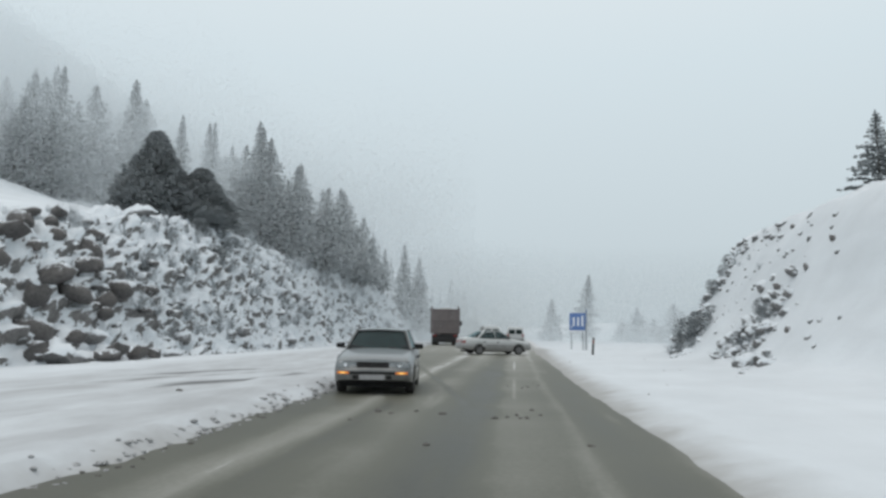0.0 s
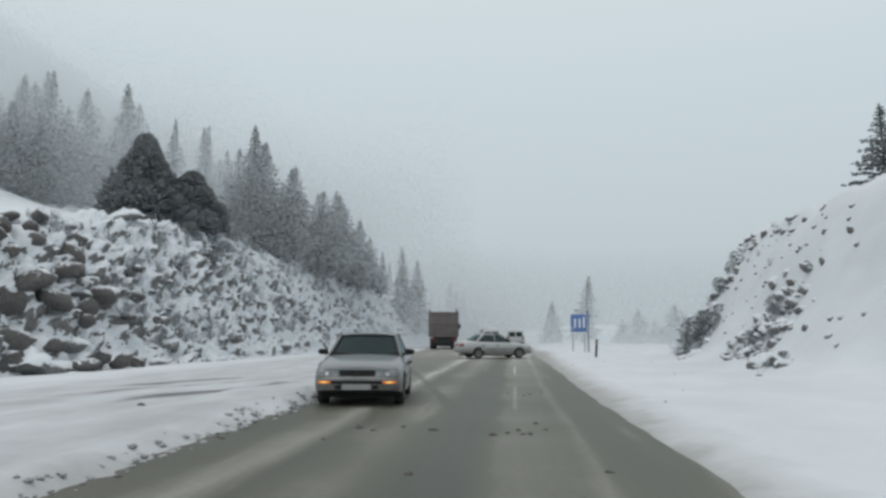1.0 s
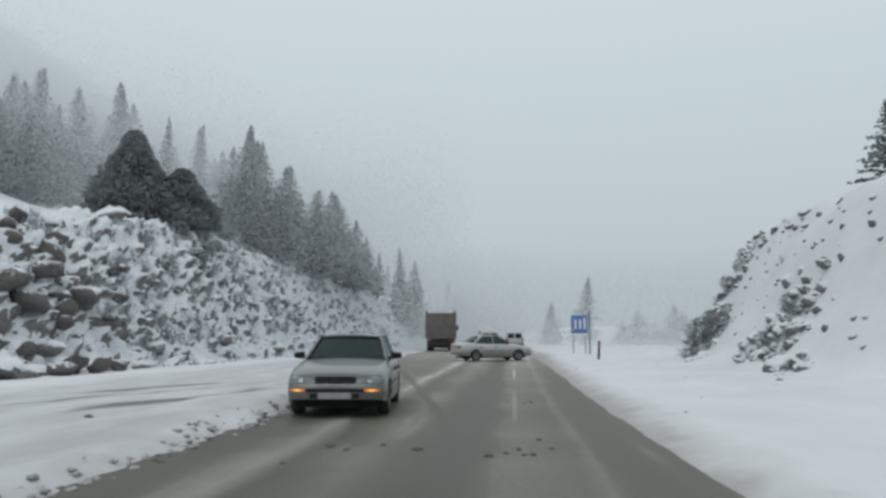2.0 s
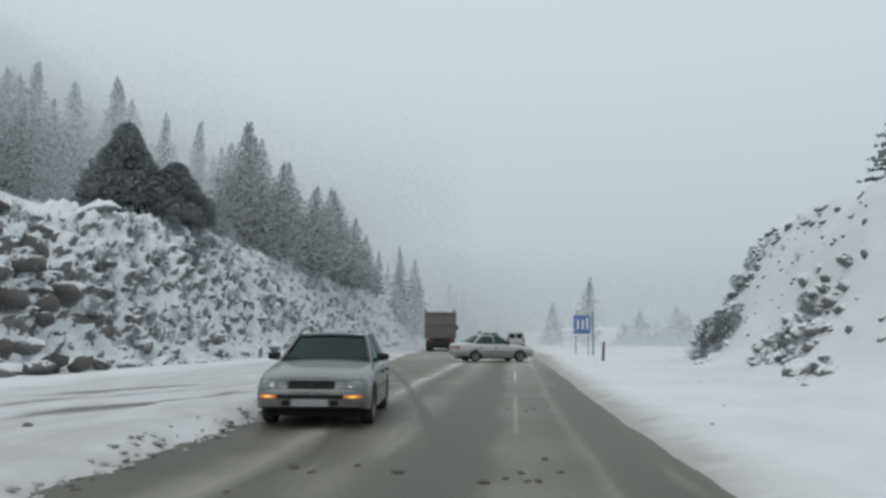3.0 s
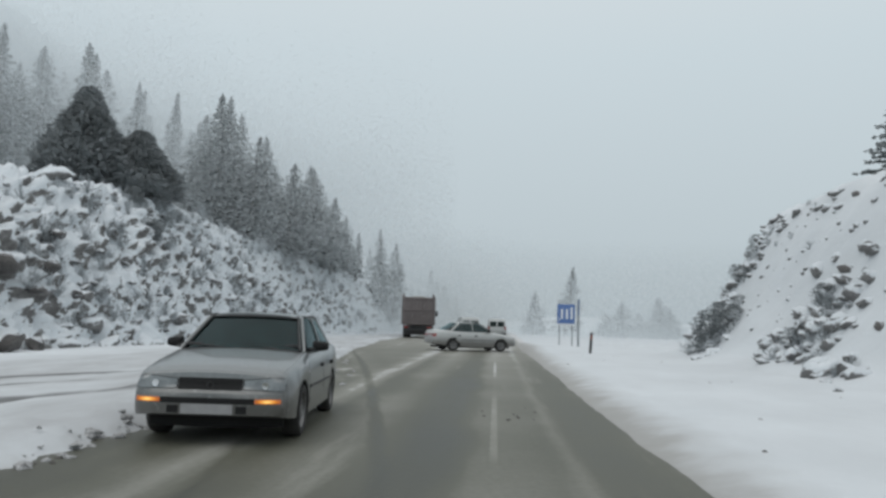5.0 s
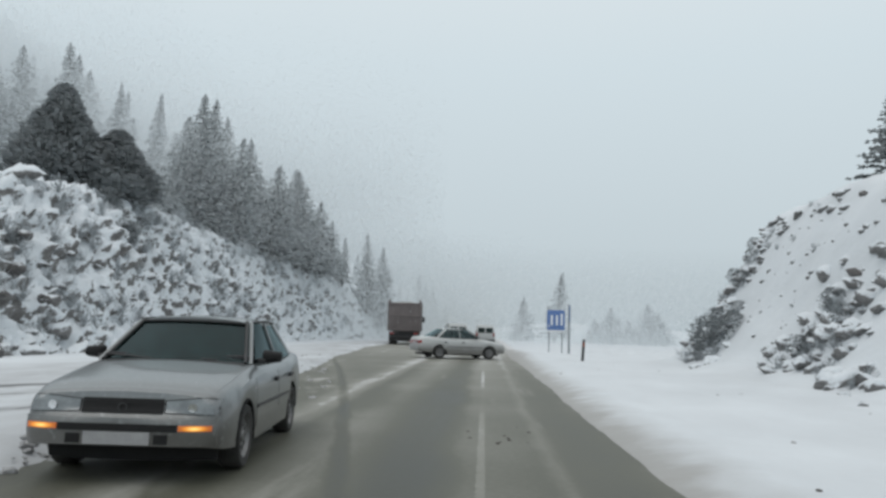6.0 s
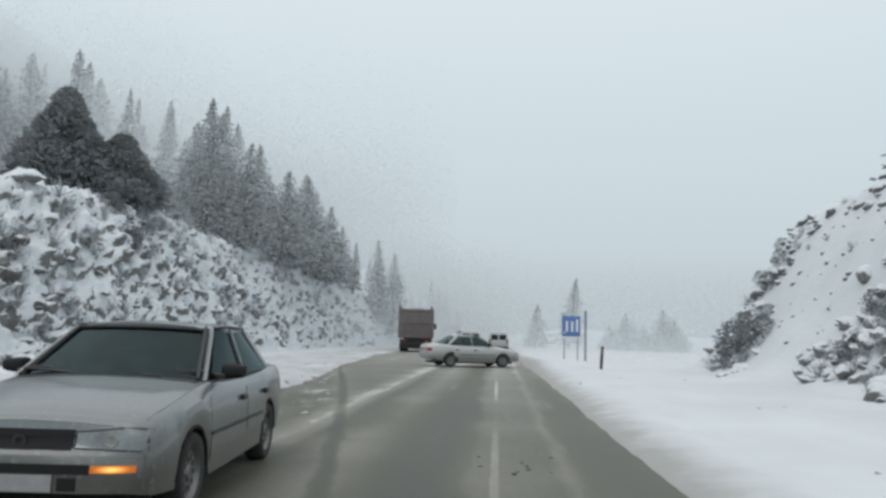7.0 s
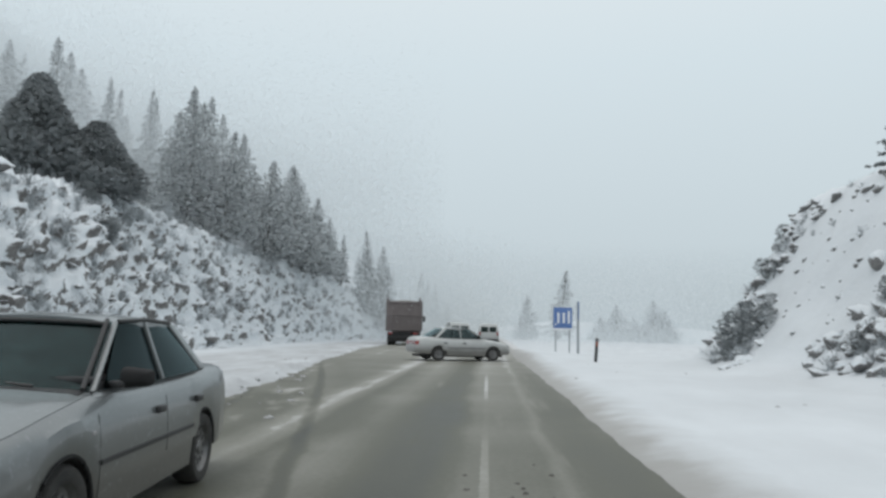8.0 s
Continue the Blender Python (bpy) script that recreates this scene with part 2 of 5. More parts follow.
    slab = ramp(nt, noise_tex(nt, coords(nt, (0.8, 0.34, 1)), 1.3, 5.0, 0.6), [(0.52, 0.0), (0.62, 0.4)])
    slush = calc(nt, "ADD", slush, calc(nt, "MULTIPLY", calc(nt, "MULTIPLY", inside, reach), slab))
    # the surface gets paler farther up the road
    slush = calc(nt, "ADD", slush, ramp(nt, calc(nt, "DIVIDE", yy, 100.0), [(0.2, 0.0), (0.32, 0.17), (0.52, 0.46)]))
    # pale smears of packed slush
    smear = ramp(nt, noise_tex(nt, coords(nt, (1.5, 0.12, 1)), 1.0, 6.0, 0.62), [(0.58, 0.0), (0.76, 0.3)])
    slush = calc(nt, "ADD", slush, smear)
    slush = calc(nt, "ADD", slush, calc(nt, "MULTIPLY", calc(nt, "SUBTRACT", fine, 0.5), 0.25), True)
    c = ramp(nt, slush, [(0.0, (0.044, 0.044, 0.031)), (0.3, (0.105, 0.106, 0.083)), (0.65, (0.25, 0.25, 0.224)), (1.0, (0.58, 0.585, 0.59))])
    nt.links.new(c, sh.inputs["Base Color"])
    nt.links.new(ramp(nt, slush, [(0.0, 0.42), (0.6, 0.7)]), sh.inputs["Roughness"])
    sh.inputs["Specular IOR Level"].default_value = 0.3
    bump(nt, sh, calc(nt, "ADD", calc(nt, "MULTIPLY", fine, 0.5), streak), 0.2, 0.03)
    return m


M_SNOW = snow_material()
M_ROCK = snowy("snow_dusted_rock", (0.13, 0.125, 0.121), (0.285, 0.277, 0.271), 0.0, soft=0.12, scale=1.1, patch=0.85)
M_STONE = snowy("snow_capped_stone", (0.13, 0.127, 0.125), (0.275, 0.27, 0.266), 0.26, scale=2.0, patch=0.6)
M_LEDGE = snowy("bare_ledge", (0.076, 0.071, 0.069), (0.148, 0.14, 0.136), 0.88, scale=2.0, patch=0.6)
M_TWIG = snowy("snowy_twigs", (0.075, 0.076, 0.064), (0.15, 0.148, 0.13), 0.45, scale=2.0, patch=0.8, frost_haze=0.84)
# needles and evergreen below: their pale share is painted haze plus some snow
M_NEEDLE = snowy("frost_haze_needles", (0.06, 0.074, 0.069), (0.115, 0.128, 0.12), 0.52, soft=0.5, scale=0.5, patch=0.3, frost_haze=0.42)
M_BUSH = snowy("dark_evergreen", (0.06, 0.072, 0.066), (0.1, 0.112, 0.103), 0.85, soft=0.5, scale=0.6, patch=0.3, frost_haze=0.56)
M_BARK = snowy("rimed_bark", (0.085, 0.078, 0.07), (0.16, 0.15, 0.138), 0.5, soft=0.4, scale=2.0, patch=0.8)
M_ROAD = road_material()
M_CLOD = plain("dirty_snow", (0.18, 0.178, 0.175), (0.56, 0.57, 0.58), 0.8, scale=3.0, relief=0.03)
M_SILVER = car_paint("silver_paint", (0.165, 0.18, 0.185), (0.2, 0.217, 0.222), 0.5)
M_WHITE = car_paint("white_paint", (0.44, 0.455, 0.45), (0.52, 0.532, 0.525), 0.0)
M_GLASS = glass_material("tinted_glass", (0.15, 0.2, 0.187))
M_SIDEGLASS = glass_material("side_glass", (0.12, 0.14, 0.138), 1.16)
# clearer tint, so the far car's windows look pale as through haze
M_PALEGLASS = glass_material("hazed_pale_glass", (0.5, 0.54, 0.54), 1.5)
M_BLACK = plain("black_plastic", (0.018, 0.018, 0.019), (0.035, 0.035, 0.036), 0.5, scale=8.0)
M_RUBBER = plain("tyre_rubber", (0.02, 0.02, 0.02), (0.055, 0.053, 0.05), 0.85, scale=5.0, relief=0.005)
M_RIM = plain("grey_hubcap", (0.12, 0.12, 0.12), (0.23, 0.23, 0.23), 0.4, 0.6)
M_CABIN = plain("dark_upholstery", (0.025, 0.026, 0.028), (0.05, 0.05, 0.052), 0.9)
M_LENS = plain("clear_lens", (0.15, 0.16, 0.165), (0.28, 0.295, 0.30), 0.16, 0.6, coat=0.6)
M_CHROME = plain("lamp_reflector", (0.75, 0.77, 0.79), (0.85, 0.87, 0.88), 0.12, 1.0)
M_REDLENS = plain("red_lens", (0.22, 0.02, 0.018), (0.32, 0.03, 0.025), 0.2, coat=1.0)
M_AMBER = bulb_lens("lit_amber_lens")
M_PLATE = plain("white_plate", (0.28, 0.28, 0.285), (0.37, 0.37, 0.375), 0.5)
# near-black and dull: black trim, and recess shade of the grille put into colour
M_GRILLE = plain("dull_black_plastic", (0.008, 0.008, 0.009), (0.016, 0.016, 0.016), 0.9, scale=8.0)
# blue lightened and greyed, with distance haze put into the colour
M_BLUE = plain("blue_sign_paint", (0.07, 0.15, 0.36), (0.12, 0.2, 0.42), 0.4)
M_PAINTWHITE = plain("white_sign_paint", (0.68, 0.69, 0.70), (0.78, 0.79, 0.8), 0.5)
M_ZINC = plain("galvanised_steel", (0.30, 0.32, 0.34), (0.42, 0.44, 0.46), 0.45, 0.7)
# red-brown greyed and lightened to carry the haze before the truck
M_RUST = plain("red_brown_truck_paint", (0.135, 0.117, 0.115), (0.19, 0.166, 0.163), 0.65, scale=1.5)
# pale flecks that make up the added distance haze
M_HAZE = bpy.data.materials.new("haze_fleck")
M_HAZE.use_nodes = True
fl_t = M_HAZE.node_tree
fl_t.nodes.clear()
fl_out, fl_mix = fl_t.nodes.new("ShaderNodeOutputMaterial"), fl_t.nodes.new("ShaderNodeMixShader")
for k, kind in enumerate(("BsdfDiffuse", "BsdfTranslucent")):
    fl = node(fl_t, kind, Color=(0.785, 0.825, 0.845, 1))
    fl_t.links.new(fl.outputs[0], fl_mix.inputs[k + 1])
fl_t.links.new(fl_mix.outputs[0], fl_out.inputs["Surface"])
M_MUD = plain("frozen_mud", (0.05, 0.046, 0.042), (0.16, 0.15, 0.14), 0.8, scale=3.0, relief=0.02)
M_RED = plain("red_reflector", (0.25, 0.07, 0.045), (0.34, 0.10, 0.06), 0.35)


# ---- building helpers ----
def part(name, bm, mat, parent=None, label="", smooth=35.0):
    me = bpy.data.meshes.new(name)
    bm.normal_update()
    bm.to_mesh(me)
    bm.free()
    me.materials.append(mat)
    if smooth:
        me.polygons.foreach_set("use_smooth", [True] * len(me.polygons))
        me.set_sharp_from_angle(angle=radians(smooth))
    ob = new(name, me)
    ob.parent = parent
    return tagged(ob, label)


def sheet(rows):
    """A bmesh from rows of points, each joined to the next."""
    bm = bmesh.new()
    vs = [[bm.verts.new(p) for p in r] for r in rows]
    for a, b in zip(vs, vs[1:]):
        for i in range(len(a) - 1):
            bm.faces.new((a[i], a[i + 1], b[i + 1], b[i]))
    return bm


def thick(rows, depth):
    """A sheet with thickness, depth being a vector to its back."""
    bm = sheet(rows)
    faces = bm.faces[:]
    d = Vector(depth)
    got = bmesh.ops.extrude_face_region(bm, geom=faces)
    bmesh.ops.translate(bm, vec=d, verts=[g for g in got["geom"] if isinstance(g, bmesh.types.BMVert)])
    bmesh.ops.recalc_face_normals(bm, faces=bm.faces)
    return bm


def box(x0, x1, y0, y1, z0, z1, bevel=0.01, bm=None):
    own = bmesh.new()
    bmesh.ops.create_cube(own, size=1.0)
    for v in own.verts:
        v.co = Vector(((x0 + x1) / 2 + v.co.x * (x1 - x0), (y0 + y1) / 2 + v.co.y * (y1 - y0), (z0 + z1) / 2 + v.co.z * (z1 - z0)))
    if bevel:
        bmesh.ops.bevel(own, geom=own.edges[:], offset=bevel, segments=2, affect="EDGES", profile=0.5)
    if bm is None:
        return own
    me = bpy.data.meshes.new("joined")
    own.to_mesh(me)
    own.free()
    bm.from_mesh(me)
    bpy.data.meshes.remove(me)
    return bm


def lathe(profile, n=28, axis="y"):
    """Turns (radius, along) points round an axis."""
    rows = []
    for k in range(n + 1):
        a = 2 * math.pi * k / n
        c, s = math.cos(a), math.sin(a)
        rows.append([{"y": (r * c, t, r * s), "z": (r * c, r * s, t), "x": (t, r * c, r * s)}[axis] for r, t in profile])
    bm = sheet(rows)
    bmesh.ops.remove_doubles(bm, verts=bm.verts, dist=1e-5)
    bmesh.ops.recalc_face_normals(bm, faces=bm.faces)
    return bm


def tube(points, radii, n=7):
    """A tapered tube along points."""
    rows = []
    for i, p in enumerate(points):
        p = Vector(p)
        d = (Vector(points[min(i + 1, len(points) - 1)]) - Vector(points[max(i - 1, 0)])).normalized()
        u = d.orthogonal().normalized()
        w = d.cross(u)
        r = radii[i] if isinstance(radii, (list, tuple)) else radii
        rows.append([p + (u * math.cos(2 * math.pi * k / n) + w * math.sin(2 * math.pi * k / n)) * r for k in range(n + 1)])
    bm = sheet(rows)
    bmesh.ops.remove_doubles(bm, verts=bm.verts, dist=1e-5)
    bmesh.ops.holes_fill(bm, edges=bm.edges[:])
    bmesh.ops.recalc_face_normals(bm, faces=bm.faces)
    return bm


def lerp(table, t):
    if t <= table[0][0]:
        return table[0][1]
    for (a, va), (b, vb) in zip(table, table[1:]):
        if t <= b:
            return va + (vb - va) * (t - a) / (b - a)
    return table[-1][1]


def smooth(a, b, t):
    t = min(1.0, max(0.0, (t - a) / (b - a)))
    return t * t * (3 - 2 * t)


def fbm(x, y, z=0.0, octaves=4):
    return noise.fractal((x, y, z), 1.0, 2.0, octaves)


# ---- the lie of the land ----
LEFT_EDGE = [(-27.2, -3.6), (8.16, -3.65), (18.36, -4.0), (24.48, -4.5), (31.28, -5.1), (40.8, -6.2), (57.8, -7.5), (74.8, -7.5), (108.8, -7.0)]
RIGHT_EDGE = [(-27.2, 1.5), (9.0, 1.44), (16.0, 1.26), (27.2, 1.2), (41.48, 1.07), (54.4, 1.08), (108.8, 1.4)]
BANK = [(-160, 66), (-90, 37), (-62, 19.6), (-45, 13.2), (-34, 10.9), (-30, 10.6), (-27.5, 10.3), (-25.4, 9.6), (-23.8, 8.1), (-22.6, 6.1), (-21.5, 3.7),
        (-20.5, 1.4), (-19.6, -0.2), (-18.9, -0.4), (-16, -0.3), (-10, 0.0), (-6, 0.12)]
HILL = [(2, 0.1), (5, 0.18), (7.6, 0.3), (8.6, 0.6), (10.2, 2.6), (11.6, 5.4), (12.6, 6.8), (16, 8.0), (19, 9.4), (22.7, 10.9), (36, 16.3), (60, 24), (160, 42)]


def climb(y):
    """The road climbs gently past the bend."""
    t = min(100.0, max(0.0, y - 20))
    return 0.005 * t * smooth(0, 10, t)


def bank_shift(y):
    return 7.0 * smooth(75, 156, y)


NEAR_LOW = [(28, 0.66), (36, 0.71), (46, 0.87), (60, 1.0)]


def bank_height(x, y):
    h = lerp(BANK, x - bank_shift(y)) * lerp(NEAR_LOW, y)
    low = smooth(102, 163, y) * smooth(-36, -24, x)
    return h * (1 - 0.62 * low)


def hill_height(x, y):
    h = lerp(HILL, x)
    end = 42.5 + max(0.0, x - 12) * 1.15
    fall = smooth(end - 1.0, end + 5 + max(0, x - 12) * 0.4, y)
    return h * (1 - fall) + fall * (0.25 - 0.5 * smooth(48, 82, y))


def land(x, y):
    """The height of the snow."""
    le, ri = lerp(LEFT_EDGE, y), lerp(RIGHT_EDGE, y)
    wob = 0.16 * fbm(x * 0.8, y * 0.8, 3.1, 3)
    lump = fbm(x * 2.3, y * 2.3, 8.0, 3)
    if y > 180:
        far = smooth(205, 615, y) * 8 * (0.6 + fbm(x / 160, y / 160, 5.0, 2)) + smooth(300, 2000, abs(x)) * 60
    else:
        far = 0.0
    if x < le + 0.4:
        h = bank_height(x, y) if x < -6 else 0.16
        rise = smooth(0.0, 0.55, le - x + wob + 0.16 * lump)
        h = -0.05 + (h + 0.05) * rise
        h += 0.11 * max(0.0, lump) * rise * smooth(1.6, 0.5, le - x) + 0.05 * rise * fbm(x * 0.7, y * 0.5, 0.0, 3) + 0.25 * smooth(-16, -28, x) * fbm(x * 0.25, y * 0.25, 2.0, 3)
    elif x > ri - 0.4:
        rise = smooth(0.0, 1.1, x - ri + 0.3 * wob)
        h = -0.05 + (hill_height(x, y) + 0.05) * rise
        h += 0.2 * rise * smooth(8.6, 10.6, x) * max(0.0, fbm(x * 1.3, y * 1.1, 11.0, 3))
        h += (0.035 + 0.22 * smooth(8.5, 12, x)) * rise * fbm(x * 0.5, y * 0.4, 7.0, 4)
    else:
        h = -0.05
    return h + far + climb(y) * (1 - smooth(2.2, 7.0, x))


def spaced(stops):
    """Coordinates from (start, step) pairs to the last start."""
    got = []
    for (a, step), (b, _) in zip(stops, stops[1:]):
        n = max(1, round((b - a) / step))
        got += [a + (b - a) * k / n for k in range(n)]
    return got + [stops[-1][0]]


GX = spaced([(-2500, 300), (-400, 60), (-160, 10), (-60, 2.0), (-28, 0.9), (-17, 0.6), (-8.5, 0.17), (3.4, 0.35), (18, 0.9), (36, 3), (70, 10), (200, 60), (500, 300), (2500, 1)])
GY = spaced([(-600, 80), (-60, 8), (0, 0.8), (6, 0.22), (32, 0.3), (55, 0.7), (90, 1.6), (150, 4), (290, 18), (620, 150), (3000, 1)])


def under_cut(x, y):
    """How far the snow sheet dips where the rock face stands in front of it."""
    u = x - bank_shift(y)
    return 1.3 * smooth(-28.2, -27.2, u) * smooth(-19.4, -20.2, u) * smooth(14.5, 16.5, y) * smooth(145, 141, y)


gb = sheet([[(x, y, land(x, y) - under_cut(x, y)) for x in GX] for y in GY])
bmesh.ops.reverse_faces(gb, faces=gb.faces[:]) if gb.faces[:][0].normal.z < 0 else None
ground = tagged(part("ground", gb, M_SNOW, smooth=80), "snow-covered verge, field and hillside beside the road", "ground", kind="structure")

# the road: one strip whose edges run in under the snow
ROAD_Y = spaced([(-60, 4), (0, 0.7), (62, 2), (205, 1)])
rows = []
for y in ROAD_Y:
    a, b = lerp(LEFT_EDGE, y) - 0.9, lerp(RIGHT_EDGE, y) + 1.2
    rows.append([(a + (b - a) * k / 24, y, climb(y)) for k in range(25)])
rb = sheet(rows)
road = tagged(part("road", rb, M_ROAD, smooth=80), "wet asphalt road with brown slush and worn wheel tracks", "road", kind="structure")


# ---- the rocky cut beside the road ----
def blocky(p, size):
    d, _ = noise.voronoi((p[0] / size, p[1] / size, p[2] / size))
    return min(0.6, d[1] - d[0])


def bank_rows():
    prof = []
    pts = [(-18.6, -0.7)] + [p for p in BANK[::-1] if -27.6 < p[0] < -19] + [(-28.6, 10.3)]
    for (x0, z0), (x1, z1) in zip(pts, pts[1:]):
        n = max(1, round(math.hypot(x1 - x0, z1 - z0) / 0.22))
        prof += [(x0 + (x1 - x0) * k / n, z0 + (z1 - z0) * k / n) for k in range(n)]
    prof.append(pts[-1])
    rows = []
    for y in spaced([(14, 0.34), (29, 0.16), (65, 0.26), (95, 0.5), (146, 1)]):
        row = []
        for i, (x, z) in enumerate(prof):
            a, b = prof[max(0, i - 1)], prof[min(len(prof) - 1, i + 1)]
            t = Vector((b[0] - a[0], 0, b[1] - a[1])).normalized()
            n = Vector((t.z, 0, -t.x))
            edge = smooth(0, 4, i) * smooth(0, 8, len(prof) - 1 - i)
            px = x + bank_shift(y)
            zz = z * lerp(NEAR_LOW, y) * (1 - 0.62 * smooth(102, 163, y) * smooth(-36, -24, px))
            p = Vector((px, y, zz))
            q = (p.x, p.y, p.z)
            amount = 0.65 + 0.7 * smooth(0.35, 0.62, 0.5 + 0.5 * fbm(y * 0.12, z * 0.2, 4.0, 2)) * smooth(82, 38, y)
            d = amount * (0.85 * blocky(q, 2.2) + 0.7 * blocky(q, 0.85)) + 0.4 * fbm(y * 0.35, z * 0.5, 1.5, 5) + 0.45 * fbm(y * 1.3, z * 1.5, 9.0, 4) + 0.3 * blocky(q, 0.45) - 0.3
            row.append(p + n * (d * edge - 0.7 * (1 - edge)) + Vector((0, 0.25 * fbm(y * 0.9, z * 0.9, 6.0, 2), 0)))
        rows.append(row)
    return rows


BANK_ROWS = bank_rows()
bb = sheet(BANK_ROWS)
bmesh.ops.recalc_face_normals(bb, faces=bb.faces[:])
if sum(f.normal.x for f in bb.faces) < 0:
    bmesh.ops.reverse_faces(bb, faces=bb.faces[:])
bank = tagged(part("rock_bank", bb, M_ROCK, smooth=70), "steep broken rock cut dusted with fresh snow", "rock face", kind="structure")


def rock_mesh(seed, flat=0.75):
    rnd = random.Random(seed)
    bm = bmesh.new()
    bmesh.ops.create_icosphere(bm, subdivisions=2, radius=1.0)
    off = rnd.uniform(0, 50)
    for v in bm.verts:
        p = v.co.copy()
        k = 0.75 + 0.55 * blocky((p.x + off, p.y, p.z), 0.9) + 0.22 * noise.noise((p.x * 1.3 + off, p.y * 1.3, p.z * 1.3))
        v.co = Vector((p.x * k, p.y * k * 0.85, p.z * k * flat))
    me = bpy.data.meshes.new("rock")
    bm.normal_update()
    bm.to_mesh(me)
    bm.free()
    me.materials.append(M_STONE)
    me.polygons.foreach_set("use_smooth", [True] * len(me.polygons))
    me.set_sharp_from_angle(angle=radians(55))
    return me


ROCKS = [rock_mesh(s, 0.6 + 0.07 * (s % 4)) for s in range(8)]


# ---- conifers ----
def tuft(bm, p, d, length, width, rnd, blades=2):
    """A spray of needles: one blade, or two crossed ones."""
    side = d.cross(Vector((rnd.uniform(-0.4, 0.4), rnd.uniform(-0.4, 0.4), 1))).normalized()
    for u in (side, (side + Vector((0, 0, rnd.uniform(-1.2, 1.2)))).normalized())[2 - blades:]:
        q = [p, p + d * length * 0.45 + u * width * 0.62, p + d * length, p + d * length * 0.45 - u * width * 0.62]
        bm.faces.new([bm.verts.new(v) for v in q])


def conifer(seed, spread, bare, ragged, forks=1):
    """A pine 10 m high, with a tapered trunk, drooping limbs and sprays of needles."""
    rnd = random.Random(seed)
    tree = new("pine_tree")
    trunks, crown = bmesh.new(), bmesh.new()
    for f in range(forks):
        lean = Vector((rnd.uniform(-0.05, 0.05), rnd.uniform(-0.05, 0.05), 1)) if f == 0 else Vector((rnd.choice((-1, 1)) * 0.12, rnd.uniform(-0.1, 0.1), 1))
        high = 10.0 if f == 0 else rnd.uniform(7.5, 9.3)
        pts = [lean * (high * k / 6) * 1.0 + Vector((0.06 * math.sin(k * 1.7 + seed), 0.06 * math.cos(k * 2.1), 0)) * (k > 0) for k in range(7)]
        stem = tube(pts, [0.17 * (1 - k / 6.3) + 0.012 for k in range(7)], 7)
        me = bpy.data.meshes.new("stem")
        stem.to_mesh(me)
        stem.free()
        trunks.from_mesh(me)
        bpy.data.meshes.remove(me)
        z = bare * high
        while z < high * 0.985:
            k = (z / high - bare) / (1 - bare)
            reach = spread * (1 - k) ** 0.85 * (0.6 + 0.4 * smooth(0, 0.12, k)) + 0.20 * (1 - k) + 0.04
            reach *= 1 + ragged * 0.5 * noise.noise((z * 0.7, seed * 3.3, f))
            n = rnd.randint(5, 6)
            turn = rnd.uniform(0, 6.28)
            at = lean * z
            for b in range(n):
                a = turn + 6.283 * b / n + rnd.uniform(-0.3, 0.3)
                length = reach * rnd.uniform(1 - ragged, 1.0 + 0.25 * ragged)
                if rnd.random() < 0.10 * ragged:
                    continue
                out = Vector((math.cos(a), math.sin(a), 0))
                rise = 0.45 * k - 0.16
                tip = at + out * length + Vector((0, 0, length * rise))
                mid = at + out * length * 0.5 + Vector((0, 0, length * (rise * 0.5 + 0.06)))
                limb = tube([at, mid, tip], [0.035 * (1 - k) + 0.012, 0.02, 0.008], 3)
                me = bpy.data.meshes.new("limb")
                limb.to_mesh(me)
                limb.free()
                trunks.from_mesh(me)
                bpy.data.meshes.remove(me)
                steps = max(2, int(length / 0.24))
                for s in range(steps):
                    t = 0.12 + 0.88 * (s + rnd.random() * 0.6) / steps
                    p = at.lerp(mid, t * 2) if t < 0.5 else mid.lerp(tip, min(1, t * 2 - 1))
                    for side in (-1, 1, 0):
                        d = (out + out.cross(Vector((0, 0, 1))) * side * rnd.uniform(0.5, 1.1) + Vector((0, 0, rnd.uniform(-0.55, 0.25)))).normalized()
                        tuft(crown, p, d, rnd.uniform(0.42, 0.72) * (1 - 0.78 * k), 0.42 * (1 - 0.62 * k), rnd, 1)
            if k > 0.8:
                for _ in range(3):
                    tuft(crown, at, (lean + Vector((rnd.uniform(-0.35, 0.35), rnd.uniform(-0.35, 0.35), 0))).normalized(), 0.45, 0.12, rnd, 1)
            z += rnd.uniform(0.30, 0.42) * (1.0 - 0.35 * k)
    part("trunk", trunks, M_BARK, tree)
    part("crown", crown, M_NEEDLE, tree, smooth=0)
    return tree


